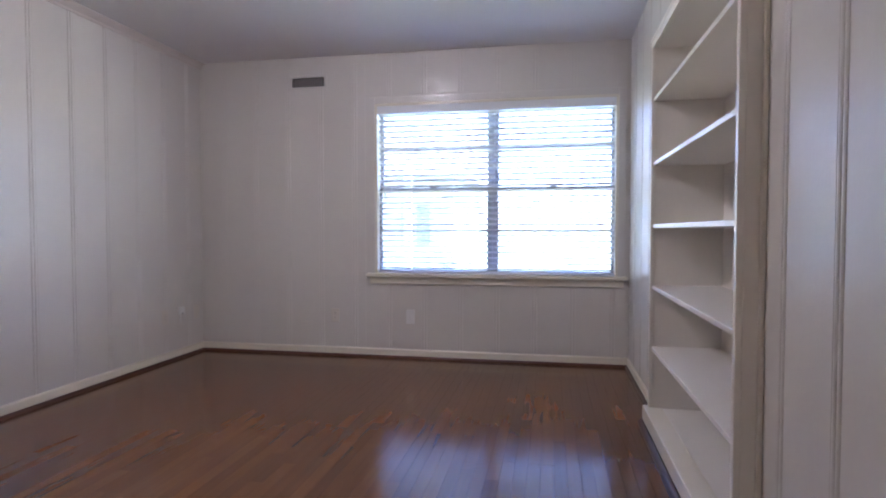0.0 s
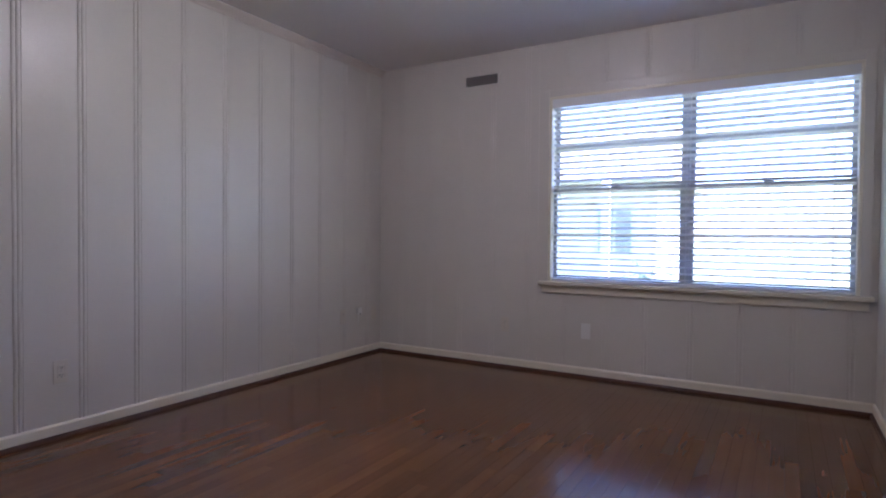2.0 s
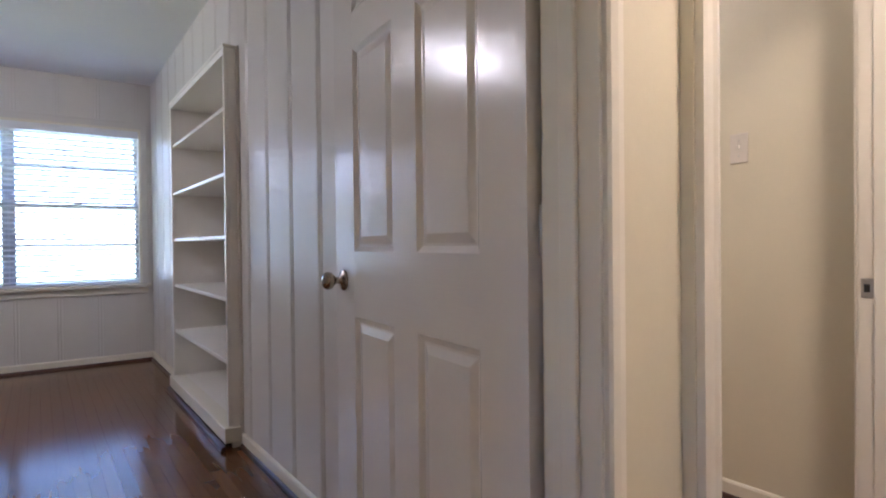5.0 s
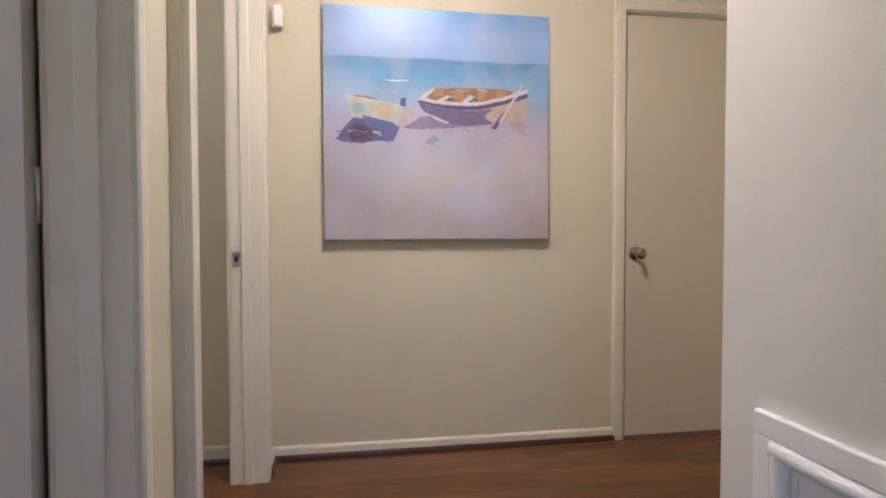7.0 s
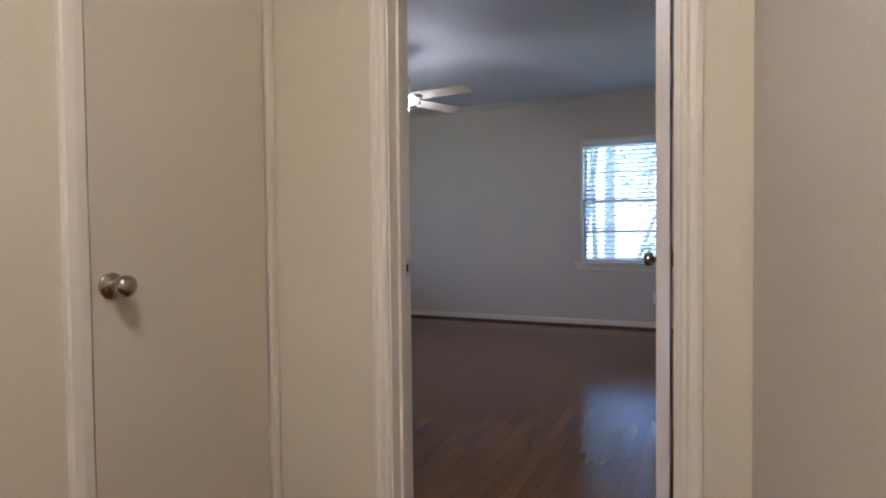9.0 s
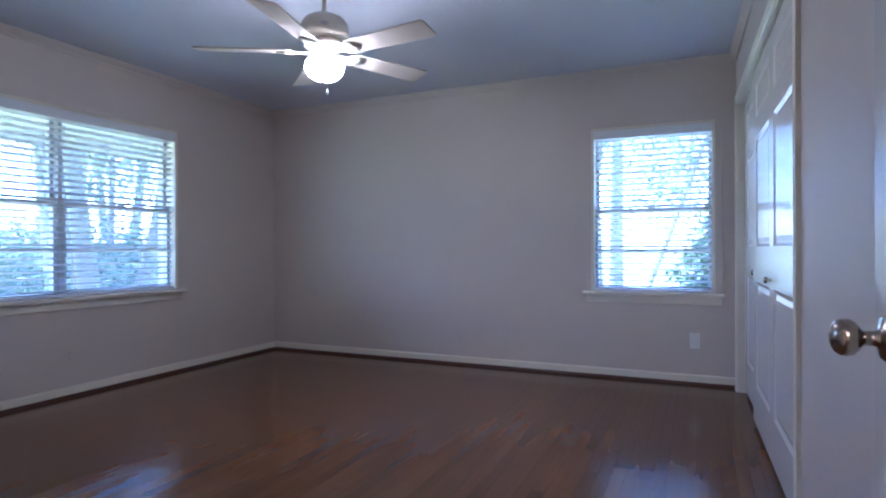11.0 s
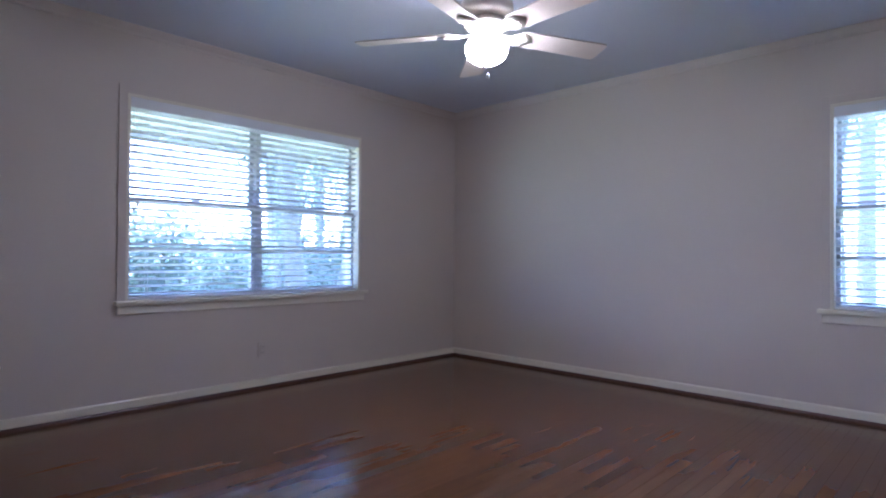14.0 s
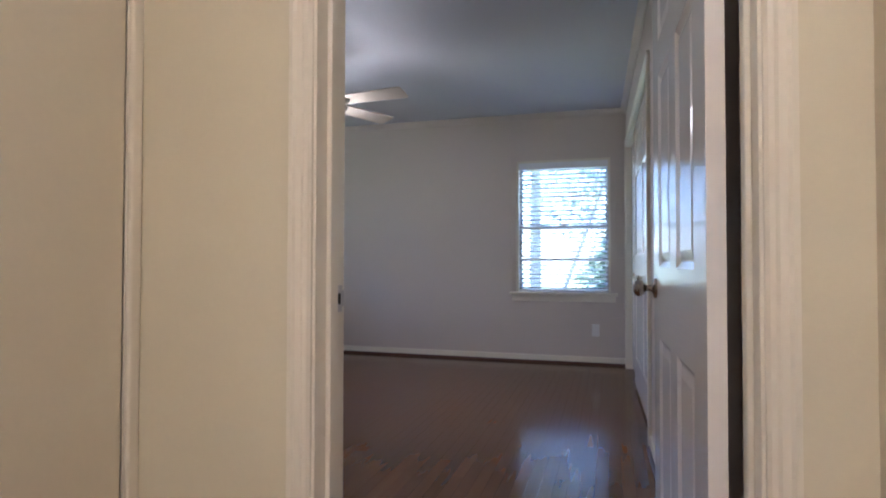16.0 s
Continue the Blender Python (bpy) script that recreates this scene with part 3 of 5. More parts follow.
def doorway(name, along, a0, a1, f0, f1, top, label, sides=(True, True), legs=(True, True), w=0.062, stop_at=None):
    """Jambs, stops and casings that line a doorway through a wall whose faces are f0 < f1."""
    d = thing(name, pose(0, 0, 0), label, "door frame", kind="structure")
    j = 0.019
    sw = (lambda *r: r) if along == "x" else (lambda p0, p1, q0, q1, z0, z1: (q0, q1, p0, p1, z0, z1))
    part("jamb", boxes(sw(a0, a0 + j, f0 - 0.002, f1 + 0.002, 0, top), bev=0.0015), TRIM, d)
    part("jamb", boxes(sw(a1 - j, a1, f0 - 0.002, f1 + 0.002, 0, top), bev=0.0015), TRIM, d)
    part("head_jamb", boxes(sw(a0 + j, a1 - j, f0 - 0.002, f1 + 0.002, top - j, top), bev=0.0015), TRIM, d)
    if stop_at is not None:
        s0, s1 = stop_at
        part("stop", boxes(sw(a0 + j, a0 + j + 0.011, s0, s1, 0, top - j), bev=0.003), TRIM, d)
        part("stop", boxes(sw(a1 - j - 0.011, a1 - j, s0, s1, 0, top - j), bev=0.003), TRIM, d)
        part("stop", boxes(sw(a0 + j + 0.011, a1 - j - 0.011, s0, s1, top - j - 0.011, top - j), bev=0.003), TRIM, d)
    for on, face, out in ((sides[0], f0, -1), (sides[1], f1, 1)):
        if not on:
            continue
        r = 0.006
        if legs[0]:
            part("casing", casing_leg(bmesh.new(), along, a0 + j - r, -1, face, out, top - j + r, w), TRIM, d)
        if legs[1]:
            part("casing", casing_leg(bmesh.new(), along, a1 - j + r, 1, face, out, top - j + r, w), TRIM, d)
        part("head_casing", casing_head(bmesh.new(), along, a0 + j - r - (w if legs[0] else 0), a1 - j + r + (w if legs[1] else 0), top - j + r, face, out, w), TRIM, d)
    return d


doorway("door_frame_1", "x", *DOOR_A, HA0, HA1, 2.05, "white painted frame of the study doorway", w=0.040, stop_at=(0.07, 0.105))
frame_n = doorway("door_frame_2", "x", *DOOR_N, HN0, HN1, 2.05, "white painted frame of an open side doorway", w=0.058, stop_at=(0.045, 0.080))
frame_b = doorway("door_frame_3", "x", *DOOR_B, B_N, V_S, 2.05, "white painted frame of the bedroom doorway", w=0.05, stop_at=(-2.342, -2.305))
frame_c = doorway("door_frame_4", "y", -2.245, -1.600, V_E, V_E + 0.12, 2.032, "white painted frame of the linen closet door", sides=(True, False), legs=(False, True), w=0.055)

part("corner_strip", boxes((V_E - 0.015, V_E - 0.001, V_S + 0.001, V_S + 0.034, 0, 2.03), bev=0.006), TRIM, frame_c)


def strike_plate(parent, m):
    """A steel strike with its lip, its latch hole and two screws, facing local +x."""
    bm = boxes((0, 0.002, -0.016, 0.016, -0.029, 0.029), bev=0.0008)
    box(bm, 0, 0.0018, 0.016, 0.027, -0.018, 0.018)
    bmesh.ops.transform(bm, matrix=m, verts=bm.verts)
    s = part("strike_plate", bm, STEEL, parent, "worn steel strike plate")
    bm = boxes((0.0021, 0.003, -0.008, 0.007, -0.012, 0.012))
    bmesh.ops.transform(bm, matrix=m, verts=bm.verts)
    part("latch_hole", bm, DARK, s)
    for z in (-0.021, 0.021):
        bm = lathe(bmesh.new(), [(0.0035, 0), (0.0035, 0.0012), (0.002, 0.0016)], m @ pose(0.002, -0.002, z, 0, 90, 0), 12)
        part("screw", bm, STEEL, s)


strike_plate(frame_b, pose(DOOR_B[1] - 0.019, -2.362, 0.892, 0, 0, 180))
strike_plate(frame_n, pose(DOOR_N[1] - 0.019, 0.098, 0.885, 0, 0, 180))

for z in (0.315, 1.05, 1.78):
    part("hinge_leaf", boxes((DOOR_B[0] + 0.019, DOOR_B[0] + 0.0205, B_N + 0.002, B_N + 0.036, z - 0.045, z + 0.045)), BRASS, frame_b, "aged brass hinge leaf")

# ---- doors ----


def raised_panel(parent, x0, x1, z0, z1):
    """A panel with a sloping moulding and a raised field on both faces."""
    bm = bmesh.new()
    for s in (-1, 1):
        rings = []
        for inset, depth in ((0.0, 0.0172), (0.006, 0.0135), (0.016, 0.0085), (0.022, 0.0085), (0.044, 0.0145), (0.046, 0.0145)):
            rings.append([bm.verts.new((x, s * depth, z)) for x, z in ((x0 + inset, z0 + inset), (x1 - inset, z0 + inset), (x1 - inset, z1 - inset), (x0 + inset, z1 - inset))])
        for a, b in zip(rings, rings[1:]):
            for i in range(4):
                bm.faces.new((a[i], a[(i + 1) % 4], b[(i + 1) % 4], b[i]))
        bm.faces.new(rings[-1])
    part("panel", bm, DOORGRAIN, parent)


def knob_set(parent, x, z, faces=(-1, 1), mat=NICKEL, size=1.0):
    for s in faces:
        m = pose(x, s * 0.0175, z, -90 * s, 0, 0)
        prof = [(0.0325, 0), (0.033, 0.004), (0.030, 0.008), (0.016, 0.011), (0.0115, 0.015), (0.0105, 0.028), (0.012, 0.033), (0.019, 0.037), (0.0255, 0.044),
                (0.0275, 0.052), (0.0265, 0.060), (0.021, 0.067), (0.012, 0.071), (0.003, 0.0722)]
        part("knob", lathe(bmesh.new(), [(r * size, h * size) for r, h in prof], m), mat, parent, "satin nickel round door knob")


def hinge(parent, z, y):
    bm = boxes((-0.002, 0.001, y - 0.035, y, z - 0.045, z + 0.045), bev=0.0006)
    lathe(bm, [(0.0055, -0.046), (0.0065, -0.045), (0.0065, 0.045), (0.0055, 0.046)], pose(-0.004, y + 0.004, z), 12)
    part("hinge", bm, STEEL, parent, "steel butt hinge")


def six_panel_door(name, w, m, label, h=2.02, columns=2, knob_x=None, faces=(-1, 1), hinges=0, knob_size=1.0, stile=0.112, knob_z=0.905, mid=None, drop=0.0):
    """Upright stiles and level rails with an embossed grain, and raised panels between them."""
    d = thing(name, m, label, "door")
    rows = [(0.22, 0.812 - 1.5 * drop), (1.006 - drop, 1.608 - drop), (1.715 - drop, 1.905 - drop)]
    mid = mid or stile * 0.95
    cw = (w - 2 * stile - (columns - 1) * mid) / columns
    xs = [(stile + i * (cw + mid), stile + i * (cw + mid) + cw) for i in range(columns)]
    edges = [0] + [v for p in xs for v in p] + [w]
    levels = [0.008] + [v for r in rows for v in r] + [h]
    for n, (a, b) in enumerate(zip(edges[0::2], edges[1::2])):
        outer = n in (0, columns)
        spans = [(0.008, h)] if outer else list(zip(levels[1::2], levels[2::2]))
        for lo, hi in spans:
            part("stile" if outer else "muntin", boxes((a, b, -0.0175, 0.0175, lo, hi)), DOORGRAIN, d)
    for a, b in zip(levels[0::2], levels[1::2]):
        part("rail", boxes((stile, w - stile, -0.0173, 0.0173, a, b)), RAILGRAIN, d)
    for x0, x1 in xs:
        for z0, z1 in rows:
            raised_panel(d, x0, x1, z0, z1)
    if knob_x is not None:
        knob_set(d, knob_x, knob_z, faces, NICKEL, knob_size)
        part("latch", boxes((w, w + 0.0015, -0.0125, 0.0125, knob_z - 0.03, knob_z + 0.03)), STEEL, d, "steel latch plate")
    for i in range(hinges):
        hinge(d, (0.28, 1.05, 1.78)[i], -0.0175)
    return d


six_panel_door("study_door", 0.95, pose(0.647, 0.179, 0.004, 0, 0, 86.1), "open white six-panel study door against the wall", knob_x=0.882, hinges=3, stile=0.150, mid=0.126, knob_z=0.917)
six_panel_door("bedroom_door", 0.86, pose(0.938, -2.399, 0.004, 0, 0, -87.7), "open glossy white six-panel bedroom door", knob_x=0.80, hinges=0, stile=0.135, mid=0.115, knob_z=0.885, drop=0.052)

slanted(doorway("door_frame_5", "y", -6.745, -4.445, B_W0 - 0.12, B_W0, 2.045, "white painted frame of the wide closet", sides=(False, True), w=0.06))
six_panel_door("closet_door", 0.79, SLANT @ pose(B_W0 - 0.060, -6.72, 0.02, 0, 0, 90), "white panelled closet door set behind its neighbour", columns=1, h=1.99, stile=0.15)
six_panel_door("closet_door", 1.49, SLANT @ pose(B_W0 - 0.033, -5.96, 0.02, 0, 0, 90), "white panelled closet door beside the bedroom wall", columns=2, h=1.99, stile=0.15)


def closet_knob(x, y, z):
    k = thing("closet_knob", SLANT @ pose(x, y, z, 0, 90, 0), "small round brushed metal closet knob", "knob", "closet knobs")
    part("ball", lathe(bmesh.new(), [(0.008, 0), (0.008, 0.012), (0.015, 0.018), (0.0165, 0.024), (0.013, 0.031), (0.004, 0.033)], None, 20), NICKEL, k)


closet_knob(B_W0 - 0.0425, -6.03, 0.87)
closet_knob(B_W0 - 0.0155, -5.21, 0.87)

flush = thing("linen_closet_door", pose(V_E + 0.016, -1.622, 0.012), "closed flush cream closet door with a nickel knob", "door")
part("leaf", boxes((-0.0175, 0.0175, -0.600, 0, 0, 1.99), bev=0.002), FLATDOOR, flush)
bm = bmesh.new()
lathe(bm, [(0.0325, 0), (0.033, 0.004), (0.030, 0.008), (0.016, 0.011), (0.0115, 0.015), (0.0105, 0.028), (0.012, 0.033), (0.019, 0.037), (0.0255, 0.044),
           (0.0275, 0.052), (0.0265, 0.060), (0.021, 0.067), (0.012, 0.071), (0.003, 0.0722)], pose(-0.0175, -0.050, 0.872, 0, -90, 0))
part("knob", bm, NICKEL, flush, "satin nickel round door knob")
for z in (0.303, 1.767):
    bm = boxes((-0.0195, -0.0176, -0.600, -0.592, z - 0.045, z + 0.045))
    lathe(bm, [(0.0055, -0.046), (0.0068, -0.045), (0.0068, 0.045), (0.0055, 0.046)], pose(-0.025, -0.602, z), 12)
    part("hinge", bm, TRIM, flush, "painted-over butt hinge")

# ---- windows ----


def window(name, along, a0, a1, z0, z1, face, out, units, label, paint_):
    """A double-hung window: moulded casing, stool, apron, sashes with one crossbar each, panes and locks. out points into the room."""
    w = thing(name, pose(0, 0, 0), label, "window", kind="structure")

    def b(p0, p1, q0, q1, lo, hi):
        q0, q1 = face + out * q0, face + out * q1
        return (p0, p1, min(q0, q1), max(q0, q1), lo, hi) if along == "x" else (min(q0, q1), max(q0, q1), p0, p1, lo, hi)

    part("reveal", boxes(b(a0 - 0.016, a0 + 0.004, -0.17, 0.004, z0, z1 - 0.004), b(a1 - 0.004, a1 + 0.016, -0.17, 0.004, z0, z1 - 0.004), b(a0 - 0.016, a1 + 0.016, -0.17, 0.004, z1 - 0.004, z1 + 0.016)), TRIM, w)
    part("edge_strip", boxes(b(a0 - 0.016, a0, 0.004, 0.010, z0, z1), b(a1, a1 + 0.016, 0.004, 0.010, z0, z1), b(a0 - 0.016, a1 + 0.016, 0.004, 0.010, z1, z1 + 0.016), bev=0.002), TRIM, w)
    part("casing", boxes(b(a0 - 0.066, a0 - 0.016, 0.0, 0.012, z0, z1 + 0.066), bev=0.003), paint_, w)
    part("casing", boxes(b(a1 + 0.016, a1 + 0.066, 0.0, 0.012, z0, z1 + 0.066), bev=0.003), paint_, w)
    part("head_casing", boxes(b(a0 - 0.016, a1 + 0.016, 0.0, 0.012, z1 + 0.016, z1 + 0.066), bev=0.003), paint_, w)
    part("window_sill", boxes(b(a0 - 0.08, a1 + 0.08, -0.17, 0.05, z0 - 0.024, z0 + 0.004), bev=0.005), TRIM, w)
    part("apron", boxes(b(a0 - 0.06, a1 + 0.06, 0.0, 0.017, z0 - 0.082, z0 - 0.024), bev=0.004), TRIM, w)
    mull = 0.030
    uw = (a1 - a0 - (units - 1) * mull) / units
    for i in range(units - 1):
        p = a0 + (i + 1) * uw + i * mull
        part("mullion", boxes(b(p, p + mull, -0.15, -0.055, z0, z1), bev=0.003), SASH, w)
    zm = (z0 + z1) / 2
    for i in range(units):
        u0 = a0 + i * (uw + mull)
        u1 = u0 + uw
        for lo, hi, d0 in ((z0, zm + 0.018, -0.095), (zm - 0.018, z1, -0.135)):
            s, r = 0.030, 0.034
            d1 = d0 + 0.034
            mz = (lo + hi) / 2
            sash = part("sash", boxes(b(u0, u0 + s, d0, d1, lo, hi), b(u1 - s, u1, d0, d1, lo, hi), b(u0 + s, u1 - s, d0, d1, lo, lo + r), b(u0 + s, u1 - s, d0, d1, hi - r, hi), bev=0.002), SASH, w)
            part("crossbar", boxes(b(u0 + s, u1 - s, d0 + 0.006, d1 - 0.004, mz - 0.010, mz + 0.010)), SASH, sash)
            for p, q in ((lo + r, mz - 0.010), (mz + 0.010, hi - r)):
                g = part("pane", boxes(b(u0 + s, u1 - s, d0 + 0.014, d0 + 0.018, p, q)), GLASS, sash)
                g.visible_shadow = False
        c = (u0 + u1) / 2
        lock = boxes(b(c - 0.028, c + 0.028, -0.068, -0.055, zm + 0.018, zm + 0.030), b(c - 0.010, c + 0.034, -0.066, -0.050, zm + 0.030, zm + 0.040), bev=0.002)
        part("sash_lock", lock, STEEL, w, "dull metal sash lock")
    return w


def blind(along, a0, a1, z0, z1, face, out, label, tilt=-17.0, cord_end=0):
    """A raised-slat blind hung inside the window opening, every slat its own piece."""
    d0 = face - out * 0.030
    base = (a0, d0, 0) if along == "x" else (d0, a0, 0)
    t = thing("window_blind", pose(*base), label, "blind", "window blinds")
    length = a1 - a0

    def b(p0, p1, q0, q1, lo, hi):
        q0, q1 = out * q0, out * q1
        return (p0, p1, min(q0, q1), max(q0, q1), lo, hi) if along == "x" else (min(q0, q1), max(q0, q1), p0, p1, lo, hi)

    part("valance", boxes(b(0.004, length - 0.004, 0.022, 0.034, z1 - 0.068, z1 - 0.002), bev=0.002), SLAT, t)
    part("head_rail", boxes(b(0.006, length - 0.006, -0.024, 0.021, z1 - 0.045, z1 - 0.003)), SLAT, t)
    part("bottom_rail", boxes(b(0.008, length - 0.008, -0.022, 0.022, z0 + 0.006, z0 + 0.024), bev=0.003), SLAT, t)
    bm = bmesh.new()
    hw, c, s = 0.0235, math.cos(radians(tilt)), math.sin(radians(tilt))
    prof = [(-hw, -0.0008), (-hw * 0.4, 0.0022), (hw * 0.4, 0.0022), (hw, -0.0008), (hw, -0.0030), (hw * 0.4, 0.0), (-hw * 0.4, 0.0), (-hw, -0.0030)]
    rings = []
    for p in (0.010, length - 0.010):
        ring = []
        for q, z in prof:
            q, z = q * c + z * s, -q * s + z * c
            ring.append(bm.verts.new((p, out * q, z) if along == "x" else (out * q, p, z)))
        rings.append(ring)
    for i in range(8):
        bm.faces.new((rings[0][i], rings[0][(i + 1) % 8], rings[1][(i + 1) % 8], rings[1][i]))
    bm.faces.new(rings[0])
    bm.faces.new(rings[1][::-1])
    zs = z0 + 0.048
    first = part("slat", bm, SLAT, t)
    first.location.z = zs
    count = int((z1 - 0.075 - zs) / 0.0435)
    gap = (z1 - 0.075 - zs) / count
    for i in range(1, count + 1):
        o = new("slat", first.data)
        o.parent = t
        o.location.z = zs + i * gap
    ways = 3 if length > 1 else 2
    for i in range(ways):
        p = 0.12 + (length - 0.24) * i / (ways - 1)
        part("ladder_cord", boxes(b(p - 0.001, p + 0.001, 0.0232, 0.0248, z0 + 0.02, z1 - 0.05), b(p - 0.001, p + 0.001, -0.0248, -0.0232, z0 + 0.02, z1 - 0.05)), SLAT, t)
    p = 0.05 if cord_end == 0 else length - 0.05
    for k, (dp, low) in enumerate(((0.0, 0.66), (0.022, 0.70))):
        cord = part("lift_cord", boxes(b(p + dp - 0.001, p + dp + 0.001, 0.036, 0.038, z1 - low, z1 - 0.05)), SLAT, t)
        m = pose(*((p + dp, out * 0.037) if along == "x" else (out * 0.037, p + dp)), z1 - low - 0.03)
        part("tassel", lathe(bmesh.new(), [(0.008, 0), (0.009, 0.004), (0.004, 0.026), (0.002, 0.032)], m, 12), SASH, cord, "small grey cord tassel")
    return t


window("window_1", "x", *WIN_A, A_N - 0.003, -1, 2, "wide white double window above a slim sill", PANEL)
window("window_2", "y", *WIN_E, B_E, -1, 2, "wide white double window facing the trees", GREIGE)
window("window_3", "x", *WIN_S, B_S, 1, 1, "narrow white single window facing the bushes", GREIGE)
# added out of view to let cool daylight along the hall
window("assumed_window", "y", *WIN_H, -3.0, 1, 1, "plain white window at the end of the hall", HALL)
blind("x", WIN_A[0], WIN_A[1], WIN_A[2], WIN_A[3], A_N - 0.003, -1, "open white slatted blind in the study window")
blind("y", WIN_E[0], WIN_E[1], WIN_E[2], WIN_E[3], B_E, -1, "open white slatted blind in the double bedroom window", cord_end=1)
blind("x", WIN_S[0], WIN_S[1], WIN_S[2], WIN_S[3], B_S, 1, "open white slatted blind in the single bedroom window", cord_end=1)
# ---- built-in bookcase ----
S0, S1 = SHELF_Y
BX = 0.69                                    # its front
case = thing("bookcase", pose(0, 0, 0), "built-in white painted bookcase with empty shelves", "bookcase")
part("back_panel", boxes((1.05, 1.065, S0 - 0.02, S1 + 0.02, 0.08, 2.02)), SHELF, case)
part("side_panel", boxes((BX + 0.02, 1.05, S1 + 0.002, S1 + 0.02, 0.08, 2.02)), SHELF, case)
part("side_panel", boxes((BX + 0.02, 1.05, S0 - 0.02, S0 - 0.002, 0.08, 2.02)), SHELF, case)
part("top_panel", boxes((BX + 0.02, 1.05, S0, S1, 2.0, 2.02)), SHELF, case)
part("base_panel", boxes((BX + 0.02, 1.05, S0, S1, 0.085, 0.107)), SHELF, case)
part("stile", boxes((BX, BX + 0.02, S0 - 0.02, S0 + 0.004, 0.11, 2.035), bev=0.002), SHELF, case)
part("stile", boxes((BX, BX + 0.02, S1 - 0.004, S1 + 0.02, 0.11, 2.035), bev=0.002), SHELF, case)
part("top_rail", boxes((BX, BX + 0.02, S0 + 0.004, S1 - 0.004, 2.0, 2.035), bev=0.002), SHELF, case)
part("end_panel", boxes((BX + 0.02, A_E, S0 - 0.0195, S0 - 0.0025, 0.0, 2.035)), SHELF, case)
part("end_panel", boxes((BX + 0.02, A_E, S1 + 0.0025, S1 + 0.0195, 0.0, 2.035)), SHELF, case)
part("cap", boxes((BX - 0.006, A_E, S0 - 0.026, S1 + 0.026, 2.035, 2.05), bev=0.004), SHELF, case)
part("scribe_strip", boxes((A_E - 0.016, A_E - 0.002, S0 - 0.036, S0 - 0.0205, 0.03, 2.05), bev=0.004), SHELF, case)
part("plinth", boxes((BX - 0.022, A_E - 0.002, S0 - 0.034, S1 + 0.05, 0.03, 0.108), bev=0.005), TRIM, case)
part("shoe_moulding", prism(bmesh.new(), (BX - 0.022, S0 - 0.05, 0), (BX - 0.022, S1 + 0.06, 0), (-1, 0), SHOEP), SHOE, case, "dark stained wooden quarter round")
for z in (0.437, 0.762, 1.084, 1.410, 1.747):
    part("shelf", boxes((BX + 0.012, 1.049, S0, S1, z - 0.020, z), bev=0.0025), SHELF, case)

# ---- wall plates, vents ----


def outlet(m, label, blank=False, mat=PLASTIC, toggle=False, group="wall plates"):
    """A wall plate that faces local -y: two sockets, a toggle or a blank."""
    o = thing("outlet" if not (blank or toggle) else ("light_switch" if toggle else "wall_plate"), m, label, "outlet" if not (blank or toggle) else ("switch" if toggle else "wall plate"), group)
    part("plate", boxes((-0.035, 0.035, -0.005, 0, -0.0575, 0.0575), bev=0.0022), mat, o)
    if toggle:
        part("toggle", boxes((-0.005, 0.005, -0.016, -0.005, -0.002, 0.012), bev=0.002), mat, o)
        for z in (-0.03, 0.03):
            part("screw", lathe(bmesh.new(), [(0.003, 0), (0.003, 0.001), (0.001, 0.0014)], pose(0, -0.005, z, 90, 0, 0), 10), STEEL, o)
        return o
    if blank:
        part("jack", boxes((-0.008, 0.008, -0.007, -0.005, -0.008, 0.008), bev=0.001), mat, o)
        return o
    for z in (-0.0195, 0.0195):
        s = part("socket", boxes((-0.0165, 0.0165, -0.0075, -0.005, z - 0.014, z + 0.014), bev=0.004), mat, o)
        part("slot", boxes((-0.0075, -0.0055, -0.0082, -0.0075, z - 0.002, z + 0.007)), DARK, s)
        part("slot", boxes((0.0055, 0.0075, -0.0082, -0.0075, z - 0.002, z + 0.006)), DARK, s)
        part("slot", boxes((-0.002, 0.002, -0.0082, -0.0075, z - 0.010, z - 0.006)), DARK, s)
    part("screw", lathe(bmesh.new(), [(0.003, 0), (0.003, 0.001), (0.001, 0.0014)], pose(0, -0.005, 0, 90, 0, 0), 10), STEEL, o)
    return o


WEST, NORTH, EAST, SOUTH = 90, 0, -90, 180
outlet(pose(A_W + W7, 2.581, 0.335, 0, 0, WEST), "cream double outlet low on the boarded wall")
outlet(pose(A_W + W7, 4.729, 0.36, 0, 0, WEST), "cream double outlet near the corner")
outlet(pose(-1.597, A_N - W7, 0.34, 0, 0, NORTH), "cream double outlet below the wall vent")
outlet(pose(-0.95, A_N - W7, 0.343, 0, 0, NORTH), "white wall plate below the study window", blank=True, mat=WHITEPLASTIC)
outlet(pose(1.266, B_S, 0.326, 0, 0, SOUTH), "white wall plate below the single window", blank=True, mat=WHITEPLASTIC)
outlet(pose(B_E, -4.75, 0.29, 0, 0, EAST), "painted-over outlet below the double window", mat=GREIGE)
outlet(pose(2.162, 0.60, 1.39, 0, 0, EAST), "cream toggle light switch in the side room", toggle=True)

